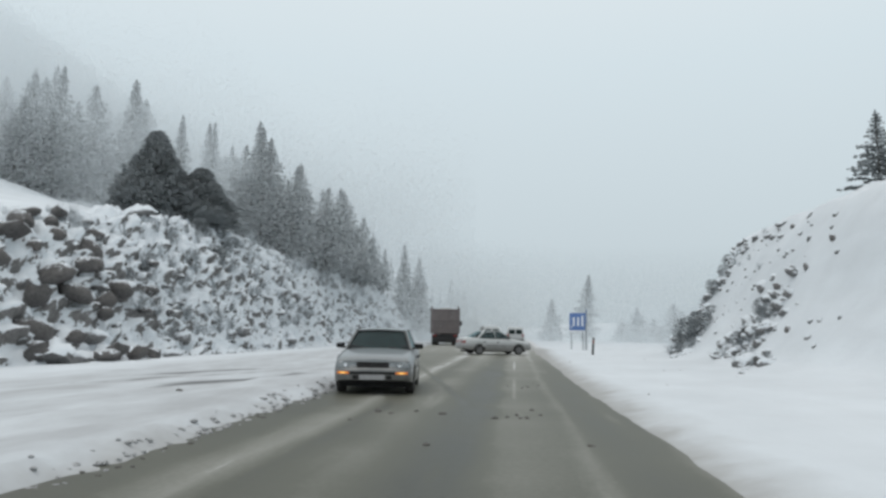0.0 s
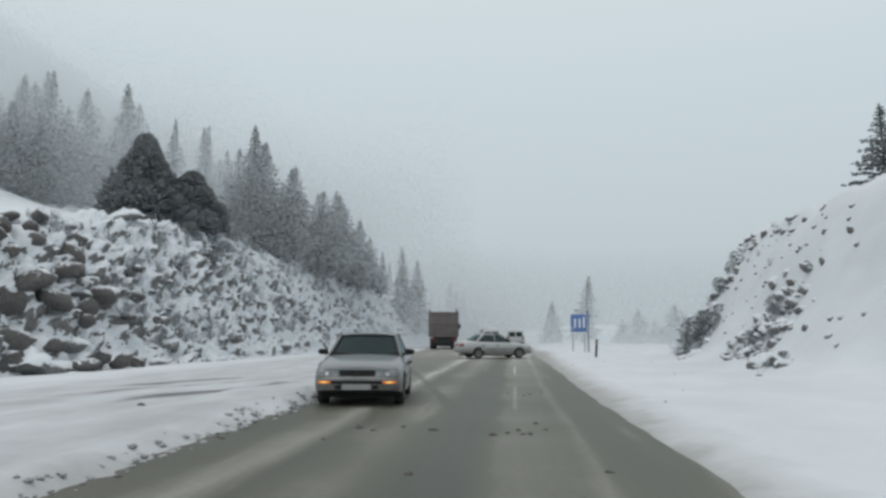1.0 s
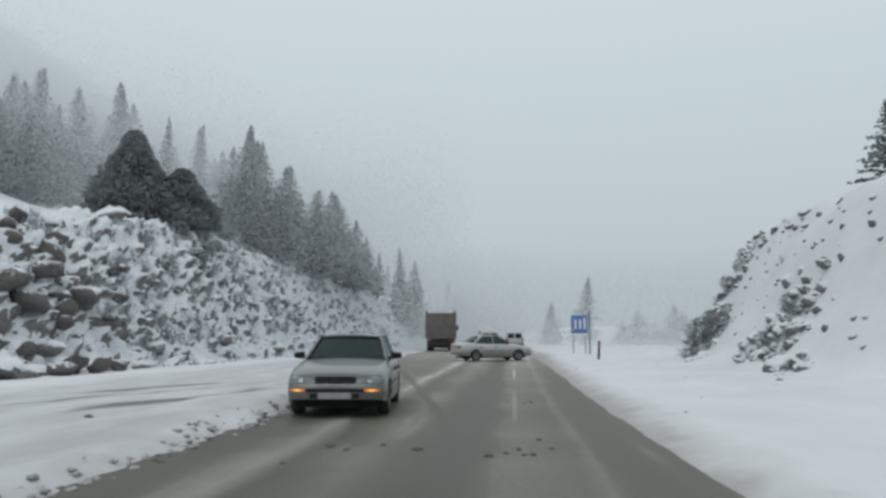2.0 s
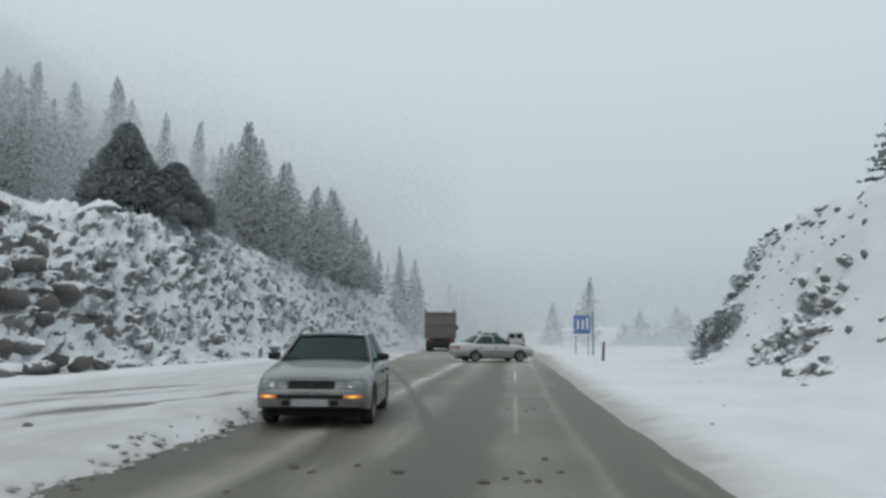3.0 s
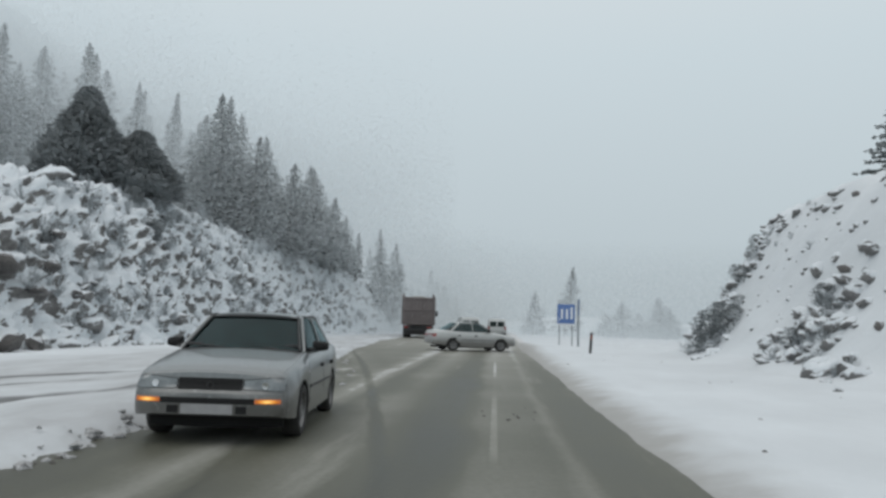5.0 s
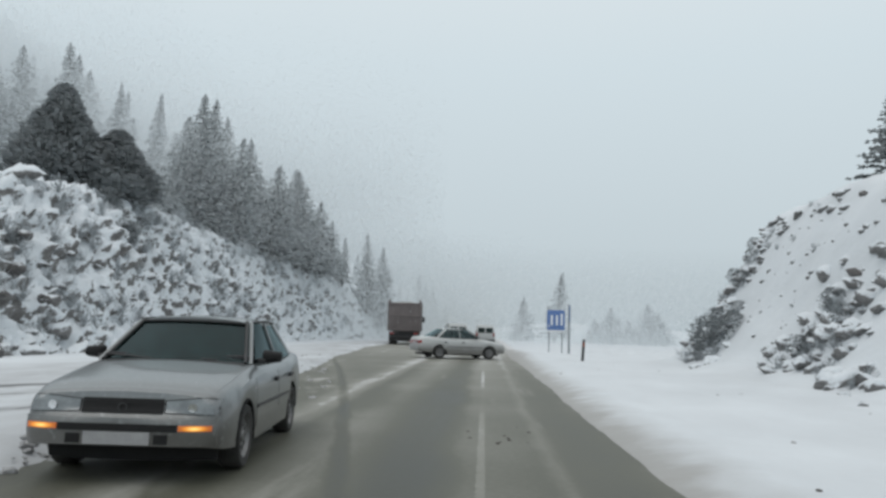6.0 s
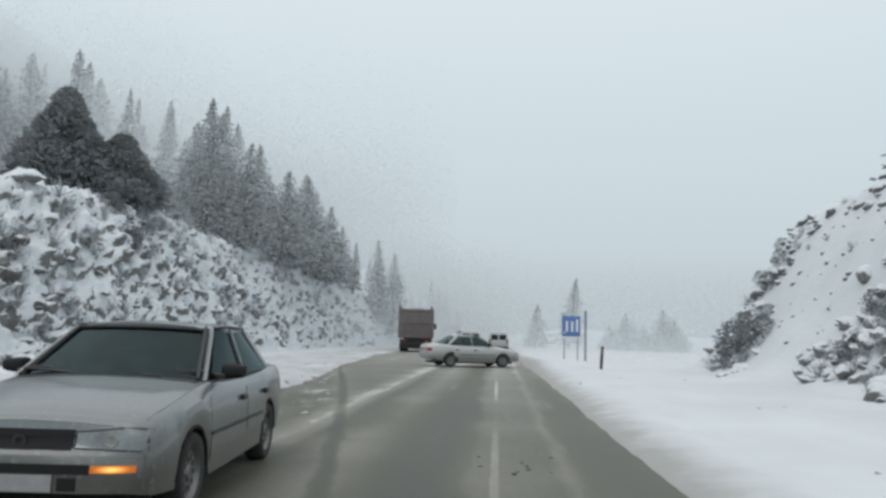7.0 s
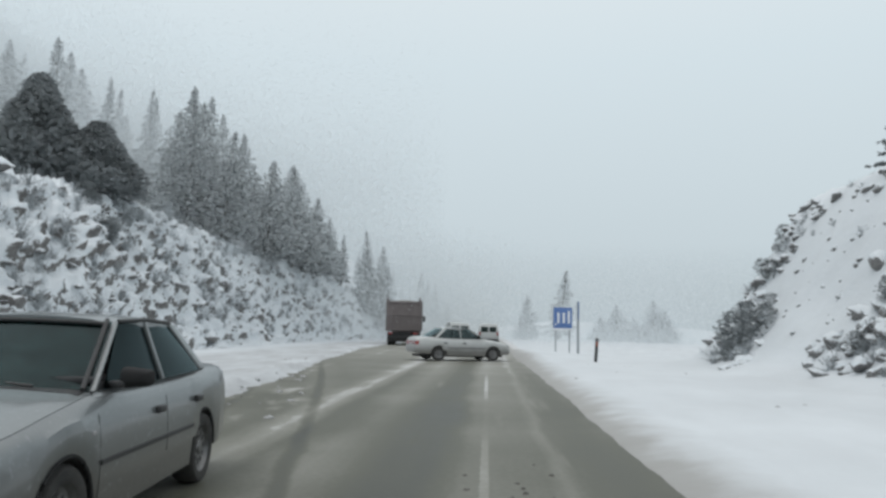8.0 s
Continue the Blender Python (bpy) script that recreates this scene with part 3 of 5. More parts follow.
def bushy_tree(seed, wide):
    """A low dark evergreen, 6 m high, dense to the ground, with an uneven outline."""
    rnd = random.Random(seed)
    tree = new("juniper_tree")
    trunk = tube([(0, 0, -0.3), (0.1, 0, 1.5), (0, 0.1, 3.5), (0, 0, 5.6)], [0.22, 0.17, 0.1, 0.02], 8)
    part("trunk", trunk, M_BARK, tree)
    crown = bmesh.new()
    for _ in range(7000):
        z = 5.9 * rnd.random() ** 1.4
        a = rnd.uniform(0, 6.283)
        lobe = 1 + 0.42 * noise.noise((math.cos(a) * 1.6 + seed, math.sin(a) * 1.6, z * 0.7)) + 0.15 * noise.noise((math.cos(a) * 4, math.sin(a) * 4 + seed, z * 2))
        edge = wide * (1 - z / 6.1) ** 0.98 * (1.05 + 0.12 * smooth(0, 1.2, z)) * lobe
        r = edge * rnd.random() ** 0.35
        out = Vector((math.cos(a), math.sin(a), 0))
        d = (out + Vector((rnd.uniform(-0.6, 0.6), rnd.uniform(-0.6, 0.6), rnd.uniform(-0.1, 1.0)))).normalized()
        tuft(crown, out * r + Vector((0, 0, z)), d, rnd.uniform(0.2, 0.4), 0.17, rnd)
    part("crown", crown, M_BUSH, tree, smooth=0)
    return tree


PINES = [conifer(11, 2.5, 0.04, 0.4), conifer(12, 2.0, 0.05, 0.45), conifer(13, 3.0, 0.03, 0.45), conifer(14, 2.2, 0.04, 0.6, 2), conifer(15, 1.4, 0.1, 0.7)]
# x, y, height of the tip, kind of each pine on the wooded slope and beyond
SLOPE_PINES = [
    (-73.5, 102.0, 40.6, 3), (-70.1, 102.0, 41.0, 1), (-72.4, 95.2, 36.9, 2), (-67.1, 101.3, 34.7, 2), (-65.5, 103.4, 32.6, 0), (-85.0, 136.0, 50.1, 3),
    (-83.7, 139.4, 47.7, 2), (-74.1, 132.6, 49.0, 1), (-69.5, 129.2, 44.2, 2), (-78.9, 136.0, 44.2, 0), (-62.0, 125.8, 40.0, 4), (-65.1, 146.2, 44.9, 4),
    (-54.2, 136.0, 36.8, 2), (-53.1, 144.8, 44.7, 1), (-47.7, 139.4, 39.6, 0), (-53.6, 129.2, 33.6, 2), (-61.4, 129.2, 36.4, 0), (-27.7, 91.8, 23.1, 0),
    (-39.3, 122.4, 27.3, 2), (-31.4, 115.6, 24.5, 1), (-24.8, 102.0, 21.7, 2), (-21.8, 102.0, 17.6, 0), (-21.4, 108.8, 16.1, 2), (-17.7, 119.0, 15.9, 1),
    (-16.3, 122.4, 14.1, 0), (-28.1, 78.2, 21.3, 0), (-29.4, 88.4, 17.9, 2), (-26.5, 95.2, 15.4, 2), (-25.1, 98.6, 17.1, 0), (-22.9, 102.0, 14.8, 1),
    (-20.3, 112.2, 14.4, 4), (-31.2, 83.0, 20.3, 1), (-33.0, 95.2, 22.3, 0), (-31.8, 102.0, 19.7, 2), (-31.8, 108.8, 22.2, 0), (-80.7, 108.8, 35.8, 2),
    (-77.9, 112.2, 33.9, 0), (-43.2, 108.8, 26.3, 2), (-50.9, 117.0, 29.1, 4), (-88.4, 108.8, 44.5, 2), (-85.5, 102.0, 39.2, 0), (-76.0, 129.2, 37.6, 2), (-67.6, 132.6, 37.4, 0),
]
SLOPE_PINES += [
    (-58.3, 80, 29.1, 2), (-58.6, 82, 32.6, 0), (-56.9, 84, 33.9, 3), (-55.6, 86, 29.9, 2), (-50.8, 74, 25.3, 2), (-58.5, 95, 35.3, 0), (-55.2, 100, 37.4, 1),
    (-53.4, 95, 31.9, 2), (-47.6, 98, 31.5, 4), (-48.4, 110, 34.2, 4), (-35.2, 90, 25.1, 2), (-29.3, 80, 24.6, 0), (-28.0, 82, 23.4, 2), (-25.3, 80, 20.0, 2), (-23.6, 88, 19.0, 2),
    (-22.8, 96, 20.2, 0), (-53.2, 72, 25.9, 2), (-32.3, 84, 19.0, 2),
]
FIELD_PINES = [(20.2, 224.4, 19.5, 4), (10.9, 224.4, 12.3, 1), (36.8, 224.4, 10.0, 2), (48.3, 227.8, 11.5, 2), (42.7, 229.8, 7.0, 2), (53.8, 238.0, 9.0, 2), (33.5, 232.6, 7.0, 2)]
rnd = random.Random(5)
used = set()


def plant(x, y, top, kind, label, group):
    height = top - land(x, y) + 0.25
    m = pose(x, y, land(x, y) - 0.25, rnd.uniform(-2, 2), rnd.uniform(-2, 2), rnd.uniform(0, 360))
    s = height / 10.0
    wide = s * rnd.uniform(0.95, 1.2) * (1.2 if s < 1.2 else 1.0) * (1.5 if y > 200 else 1.0)
    m = m @ Matrix.Diagonal((wide, wide, s, 1))
    if kind in used:
        tree = copy_thing(PINES[kind], m)
    else:
        tree = PINES[kind]
        tree.matrix_basis = m
        used.add(kind)
    tree.matrix_basis = m
    return tagged(tree, label, "tree", group)


for x, y, top, kind in SLOPE_PINES:
    plant(x, y, top, kind, "tall dark grey-green pine on the snowy slope" if top > 26 else "dark pine at the top of the rock cut", "pines on the slope")
for x, y, top, kind in FIELD_PINES:
    plant(x, y, top, kind, "distant pine standing in the snowy field", "pines beyond the field")
plant(35.8, 75, 24.2, 2, "dark pine on the crest of the snowy hill", "pines on the hill")

juniper = bushy_tree(3, 2.75)
juniper.matrix_basis = pose(-30.3, 58.5, 10.45, 0, 0, 30) @ Matrix.Diagonal((1.5, 1.5, 1.25, 1))
tagged(juniper, "broad dark evergreen on the edge of the cut", "tree", "junipers on the cut")
for x, y, s, a in ((-26.9, 60.0, 0.66, 170),):
    copy_thing(juniper, pose(x, y, land(x, y) - 0.1, 0, 0, a) @ Matrix.Diagonal((1.4 * s, 1.4 * s, s, 1)))


# the far woods: one mesh of many small ragged pines on the farther slopes
wb = bmesh.new()
wr = random.Random(77)
spots = [(-14 - 75 * wr.random() ** 1.2, wr.uniform(196, 286)) for _ in range(60)]
for x, y in spots:
    base, high = Vector((x, y, land(x, y) - 0.4)), wr.uniform(6, 15)
    wide = high * wr.uniform(0.17, 0.26)
    for lvl in range(9):
        k = lvl / 9
        ring = []
        for a in range(9):
            rr_ = wide * (1 - k) * wr.uniform(0.55, 1.15) + 0.1
            ring.append(wb.verts.new(base + Vector((rr_ * math.cos(a * 0.698), rr_ * math.sin(a * 0.698), high * (0.05 + 0.82 * k) + wr.uniform(-0.3, 0.2)))))
        tip = wb.verts.new(base + Vector((wr.uniform(-0.1, 0.1), 0, high * min(1.0, 0.27 + 0.85 * k))))
        for a in range(9):
            wb.faces.new((ring[a], ring[(a + 1) % 9], tip))
tagged(part("far_woods", wb, M_NEEDLE, smooth=0), "distant pine woods on the farther slopes, pale with snow dust and painted haze", "woods", kind="stuff")


# ---- rocks and shrubs ----
def shrub_mesh(seed):
    rnd = random.Random(seed)
    bm = bmesh.new()
    for _ in range(30):
        a, tilt = rnd.uniform(0, 6.283), rnd.uniform(0.05, 1.35)
        d = Vector((math.cos(a) * math.sin(tilt), math.sin(a) * math.sin(tilt), math.cos(tilt)))
        n = rnd.randint(3, 6)
        p = Vector((0, 0, 0))
        for k in range(n):
            q = p + (d + Vector((rnd.uniform(-0.4, 0.4), rnd.uniform(-0.4, 0.4), rnd.uniform(-0.2, 0.3)))).normalized() * 0.15
            tuft(bm, p, (q - p).normalized(), 0.2, 0.042, rnd)
            p = q
    me = bpy.data.meshes.new("shrub")
    bm.normal_update()
    bm.to_mesh(me)
    bm.free()
    me.materials.append(M_TWIG)
    return me


SHRUBS = [shrub_mesh(40 + k) for k in range(6)]
rnd = random.Random(8)


def stone(x, y, z, size, parent, turn=None):
    ob = new("rock", rnd.choice(ROCKS))
    ob.parent = parent
    ob.matrix_basis = pose(x, y, z, rnd.uniform(-25, 25), rnd.uniform(-25, 25), rnd.uniform(0, 360) if turn is None else turn) @ Matrix.Diagonal(
        (size * rnd.uniform(0.8, 1.5), size * rnd.uniform(0.7, 1.1), size * rnd.uniform(0.6, 1.0), 1))
    return ob


def bank_point(y, level):
    """A place on the face of the cut; level 0 is its foot, 1 its top."""
    row = min(BANK_ROWS, key=lambda r: abs(r[0].y - y))
    return row[int((0.06 + 0.8 * level) * (len(row) - 1))]


BARE_ROCKS = [me.copy() for me in ROCKS]
for me in BARE_ROCKS:
    me.materials[0] = M_LEDGE
# the large dark boulders in the near end of the cut: place and size
for x, y, z, size in ((-23.3, 37.8, 5.4, 1.15), (-21.1, 37.1, 3.3, 1.0), (-22.2, 33.3, 3.8, 1.25), (-24.9, 36.6, 6.7, 0.85), (-22.4, 43.1, 5.3, 0.75), (-18.6, 32.9, 0.2, 0.8),
                      (-20.6, 29.8, 1.1, 0.8), (-19.8, 31.7, 0.9, 0.5), (-23.4, 33.4, 5.2, 0.6), (-19.6, 28.7, 0.2, 0.75), (-21.6, 31.2, 2.6, 0.9), (-20.4, 38.9, 2.3, 0.55),
                      (-17.9, 33.7, 0.1, 0.75), (-18.1, 31.3, 0.1, 0.7), (-18.0, 35.4, 0.05, 0.5), (-21.8, 35.2, 4.4, 0.7), (-20.2, 34.6, 2.0, 0.6), (-25.1, 40.4, 7.4, 0.5), (-21.4, 40.8, 3.4, 0.6), (-22.6, 39.9, 5.0, 0.5), (-20.6, 42.4, 2.2, 0.45), (-23.8, 35.4, 6.0, 0.7),
                      (-24.6, 34.0, 6.6, 1.0), (-25.6, 38.5, 7.6, 0.8), (-23.9, 31.5, 5.6, 1.1), (-22.9, 30.0, 4.2, 1.1), (-25.4, 35.6, 7.2, 0.8), (-24.2, 39.6, 6.6, 0.7),
                      (-21.3, 33.6, 3.0, 0.9), (-20.8, 35.6, 2.6, 0.7), (-22.0, 36.2, 4.6, 0.8)):
    ob = stone(x + 0.1, y, z, size, bank)
    ob.data = rnd.choice(BARE_ROCKS)
for k in range(130):
    y = 29 + 49 * rnd.random() ** 1.3
    level = rnd.random() ** 1.4
    p = bank_point(y, level)
    stone(p.x + 0.1, p.y, p.z, rnd.uniform(0.12, 0.36) + 0.7 * rnd.random() ** 7, bank)
for y, out, size in ((29.6, 0.2, 1.3), (31.6, 0.5, 0.9), (33.3, 0.2, 1.1), (35.5, 0.3, 1.05), (37.2, 0.0, 0.8), (39.5, 0.2, 0.8), (43.2, 0.2, 0.7)):
    stone(bank_point(y, 0.0).x + out, y, -0.1, size, bank)
for k in range(55):
    y = rnd.uniform(30, 65)
    p = bank_point(y, 0.0)
    stone(p.x + rnd.uniform(-0.6, 0.7), y, -0.3, rnd.uniform(0.2, 0.7), bank)
for k in range(280):
    y = 38 + 71 * rnd.random() ** 1.1
    p = bank_point(y, 0.1 + 0.88 * rnd.random())
    s = rnd.uniform(0.6, 1.25)
    ob = new("shrub", rnd.choice(SHRUBS))
    ob.matrix_basis = pose(p.x + 0.1, p.y, p.z - 0.1, rnd.uniform(-10, 10), rnd.uniform(0, 30), rnd.uniform(0, 360)) @ Matrix.Diagonal((s, s, s * 1.1, 1))
    tagged(ob, "bare snow-dusted shrub growing from the rock cut", "shrub", "shrubs on the rock cut")

# outcrops on the hill across the road: x, y, spread, how many, largest
OUTCROPS = [(9.4, 40.1, 0.9, 22, 0.36), (9.8, 42.8, 0.8, 14, 0.36), (10.6, 41.5, 0.9, 24, 0.36), (11.4, 40.6, 0.6, 18, 0.3), (12.3, 41.6, 0.5, 14, 0.28),
            (9.6, 31.0, 0.8, 20, 0.5), (10.1, 30.0, 0.8, 16, 0.45), (8.9, 31.8, 0.6, 12, 0.42), (8.0, 26.0, 0.35, 6, 0.6), (8.5, 26.8, 0.4, 6, 0.5), (7.6, 25.3, 0.2, 3, 0.35),
            (9.2, 29.3, 0.8, 14, 0.5), (9.0, 28.0, 0.6, 8, 0.4), (8.8, 38.0, 0.9, 14, 0.4), (12.1, 39.0, 0.4, 6, 0.35), (12.25, 35.0, 0.5, 7, 0.3)]
for x, y, spread, n, most in OUTCROPS:
    for k in range(n):
        px, py = x + rnd.gauss(0, spread * 0.5), y + rnd.gauss(0, spread)
        stone(px, py, land(px, py), most * rnd.uniform(0.3, 1.0), ground)
# ledges and single stones that break through the snow of the slope: x, y, length
LEDGES = [(11.4, 27.5, .8), (10.9, 28.7, .7), (10.6, 31.0, 1.1), (12.3, 33.7, .8), (12.4, 31.7, .44), (12.0, 28.6, .57), (12.3, 40.6, .5), (12.0, 36.8, .3),
          (11.2, 31.7, .34), (11.2, 34.9, .27), (10.9, 26.0, .2), (10.8, 29.9, .2), (10.6, 34.0, .3), (10.4, 32.1, .28), (10.2, 27.7, .5),
          (10.3, 29.8, .46), (9.7, 24.6, .44), (9.6, 25.1, .3), (9.7, 23.1, .24), (9.2, 24.3, .47), (9.0, 23.3, .27)]
LEDGES += [(9.4, 26.6, .64), (8.6, 26.9, .57), (8.6, 25.6, .27), (11.2, 36.9, .3), (11.8, 39.1, .3), (11.5, 33.2, .2), (11.6, 28.0, .2), (6.7, 22.8, .3)]
for x, y, long in LEDGES:
    ob = new("rock", rnd.choice(BARE_ROCKS if long > 0.6 else ROCKS))
    ob.parent = ground
    tilt = math.degrees(math.atan2(land(x + 0.4, y) - land(x - 0.4, y), 0.8))
    ob.matrix_basis = pose(x, y, land(x, y), 0, -tilt, 0) @ pose(0, 0, 0, 0, 0, 75 + rnd.uniform(-15, 15)) @ Matrix.Diagonal((long * 0.55, 0.10 + 0.10 * long, 0.12, 1))
for k in range(90):
    px, py = rnd.uniform(9.2, 12.2), rnd.uniform(29, 43)
    stone(px, py, land(px, py) - 0.02, 0.05 + 0.14 * rnd.random() ** 2, ground, 90)
for k in range(26):
    px, py = rnd.uniform(9.5, 24), rnd.uniform(24, 50)
    if land(px, py) > 0.8:
        stone(px, py, land(px, py) - 0.03, rnd.uniform(0.08, 0.2), ground, 90)


def round_shrub(seed):
    """A low dense evergreen, 1 m high, ragged and rounded."""
    rnd = random.Random(seed)
    bm = bmesh.new()
    for _ in range(520):
        a, z = rnd.uniform(0, 6.283), rnd.random()
        lobe = 1 + 0.35 * noise.noise((math.cos(a) * 1.5 + seed, math.sin(a) * 1.5, z * 2.5))
        r = 0.55 * math.sqrt(max(0.0, 1 - (1.7 * z - 0.75) ** 2)) * lobe * rnd.random() ** 0.35
        out = Vector((math.cos(a), math.sin(a), rnd.uniform(-0.2, 0.8))).normalized()
        tuft(bm, Vector((math.cos(a) * r, math.sin(a) * r, z)), out, rnd.uniform(0.07, 0.15), 0.06, rnd)
    me = bpy.data.meshes.new("evergreen_shrub")
    bm.normal_update()
    bm.to_mesh(me)
    bm.free()
    me.materials.append(M_BUSH)
    return me


EVERGREENS = [round_shrub(60 + k) for k in range(3)]
for k, (x, y, s) in enumerate(((8.9, 39.1, 1.4), (9.3, 38.2, 1.2), (9.7, 40.6, 0.8), (10.7, 40.6, 0.7), (11.3, 41.0, 0.6), (9.0, 30.6, 0.6), (9.7, 29.8, 0.6), (10.0, 30.9, 0.7), (9.2, 40.3, 0.9), (8.6, 38.6, 0.8), (10.2, 39.4, 0.55), (9.8, 38.9, 0.6), (10.9, 42.0, 0.6), (12.0, 42.6, 0.6))):
    ob = new("evergreen_shrub", EVERGREENS[k % 3])
    ob.matrix_basis = pose(x, y, land(x, y) - 0.12, 0, 0, x * 90) @ Matrix.Diagonal((s, s, s, 1))
    tagged(ob, "small dark evergreen shrub among rocks on the snowy hill", "shrub", "shrubs on the hill")
# snow-laden scrub between the outcrops: x, y, spread, how many, largest
for x, y, spread, n, most in ((8.7, 38.6, 1.0, 9, 1.0), (10.6, 41.2, 0.8, 9, 0.8), (11.6, 40.4, 0.6, 6, 0.7), (9.3, 30.2, 0.9, 13, 0.8), (8.9, 28.3, 0.7, 7, 0.6), (8.2, 26.2, 0.4, 5, 0.6), (12.2, 36.5, 1.6, 6, 0.5)):
    for k in range(n):
        px, py = x + rnd.gauss(0, spread * 0.5), y + rnd.gauss(0, spread)
        s = most * rnd.uniform(0.5, 1.0)
        ob = new("shrub", rnd.choice(SHRUBS))
        ob.matrix_basis = pose(px, py, land(px, py) - 0.05, 0, -20, rnd.uniform(0, 360)) @ Matrix.Diagonal((s, s, s * 0.8, 1))
        tagged(ob, "low snow-laden shrub between rocks on the hill", "shrub", "scrub on the hill")
# a dark thicket on the face of the cut below the junipers
for k in range(9):
    p = bank_point(54.0 + rnd.uniform(0, 5.5), 0.62 + 0.28 * rnd.random())
    s = rnd.uniform(0.8, 1.4)
    ob = new("evergreen_shrub", EVERGREENS[k % 3])
    ob.matrix_basis = pose(p.x, p.y, p.z - 0.2, 0, 15, k * 50) @ Matrix.Diagonal((s, s, s, 1))
    tagged(ob, "dark evergreen shrub rooted in the rock cut", "shrub", "thicket on the rock cut")


# ---- cars ----
class Shell:
    """The outer skin of a saloon car that stands on z = 0 and faces +x."""

    def __init__(self, top, half, bottom, axles, arch):
        self.top, self.half, self.bottom, self.axles, self.arch = top, half, bottom, axles, arch
        self.x0, self.x1 = half[0][0], half[-1][0]

    def section(self, x):
        w, zt, zb = lerp(self.half, x), lerp(self.top, x), lerp(self.bottom, x)
        lip = zb
        for a in self.axles:
            if abs(x - a) < self.arch:
                lip = max(lip, 0.29 + math.sqrt(self.arch ** 2 - (x - a) ** 2))
        mid = lip + (zt - lip) * 0.5
        side = [(w * 0.985, lip), (w, lip + (mid - lip) * 0.5), (w * 1.0, mid), (w * 0.985, mid + (zt - mid) * 0.45),
                (w * 0.955, zt - 0.055), (w * 0.91, zt - 0.015), (w * 0.8, zt + 0.008), (w * 0.4, zt + 0.03)]
        well = w - 0.24
        return [(0, zb), (well, zb), (well, max(zb, lip - 0.004))] + side + [(0, zt + 0.037)]

    def y_at(self, x, z):
        pts = self.section(x)[3:]
        for (ya, za), (yb, zb) in zip(pts, pts[1:]):
            if min(za, zb) <= z <= max(za, zb) and zb != za:
                return ya + (yb - ya) * (z - za) / (zb - za)
        return pts[0][0] if z < pts[0][1] else 0.0

    def z_at(self, x, y):
        pts = self.section(x)[5:]
        for (ya, za), (yb, zb) in zip(pts, pts[1:]):
            if yb <= abs(y) <= ya:
                return za + (zb - za) * (ya - abs(y)) / (ya - yb)
        return pts[-1][1]

    def end_x(self, y, z, sign):
        """How far the skin reaches at this height and side, ahead (1) or behind (-1)."""
        x = self.x1 if sign > 0 else self.x0
        for _ in range(160):
            w = lerp(self.half, x)
            if abs(y) <= 0.9 * w and z <= self.z_at(x, y) or abs(y) > 0.9 * w and abs(y) <= self.y_at(x, z):
                return x
            x -= sign * 0.005
        return x

    def mesh(self):
        xs = set()
        x = self.x0
        while x < self.x1:
            xs.add(round(x, 3))
            near = min(abs(x - a) for a in self.axles)
            x += 0.03 if near < self.arch + 0.05 else 0.07
        for table in (self.top, self.half):
            xs.update(round(p[0], 3) for p in table)
        xs = sorted(xs)
        bm = bmesh.new()
        loops = []
        for x in xs:
            s = self.section(x)
            ring = [(x, y, z) for y, z in s] + [(x, -y, z) for y, z in s[-2:0:-1]]
            loops.append([bm.verts.new(p) for p in ring])
        for a, b in zip(loops, loops[1:]):
            n = len(a)
            for i in range(n):
                bm.faces.new((a[i], a[(i + 1) % n], b[(i + 1) % n], b[i]))
        for ring in (loops[0], loops[-1]):
            bm.faces.new(ring)
        bmesh.ops.recalc_face_normals(bm, faces=bm.faces)
        return bm


def front_patch(shell, y0, y1, z0, z1, sign=1, out=0.012, deep=0.05, n=10, m=4, slope=0.0):
    rows = []
    for j in range(m + 1):
        z = z0 + (z1 - z0) * j / m
        rows.append([(shell.end_x(y0 + (y1 - y0) * i / n, z, sign) + sign * out, y0 + (y1 - y0) * i / n, z + slope * i / n) for i in range(n + 1)])
    return thick(rows, (-sign * deep, 0, 0))


def lamp_patch(shell, side, y0, y1, grow, out, n=14, m=5):
    """A headlight: low beside the grille, deeper where it wraps round the corner."""
    rows = []
    for j in range(m + 1):
        row = []
        for i in range(n + 1):
            k = i / n
            lo, hi = 0.568 - 0.012 * k - grow, 0.656 + 0.024 * smooth(0.0, 0.7, k) - 0.012 * smooth(0.85, 1.0, k) + grow
            y, z = side * (y0 + (y1 - y0) * k), lo + (hi - lo) * j / m
            row.append((shell.end_x(y, z, 1) + out, y, z))
        rows.append(row)
    return thick(rows, (-0.05, 0, 0))


def side_patch(shell, x0, x1, z0, z1, sign, out=0.008, deep=0.02, n=14, m=6, rear=0.0):
    rows = []
    for j in range(m + 1):
        k = j / m
        a, b = x0 + rear * k, x1
        row = []
        for i in range(n + 1):
            x = a + (b - a) * i / n
            z = z0 + (z1 - z0) * k
            row.append((x, sign * (shell.y_at(x, z) + out), z))
        rows.append(row)
    return thick(rows, (0, -sign * deep, 0))


def pane(a, b, c, d, bulge, n=8, deep=0.006):
    """A curved pane between four corners (a, b below; d, c above); bulge: a vector by which its middle stands out."""
    a, b, c, d, bulge = (Vector(v) for v in (a, b, c, d, bulge))
    rows = []
    for j in range(n + 1):
        v = j / n
        l, r = a.lerp(d, v), b.lerp(c, v)
        rows.append([l.lerp(r, i / n) + bulge * (1 - (2 * i / n - 1) ** 2) for i in range(n + 1)])
    nrm = (b - a).cross(d - a).normalized()
    return thick(rows, -nrm * deep)


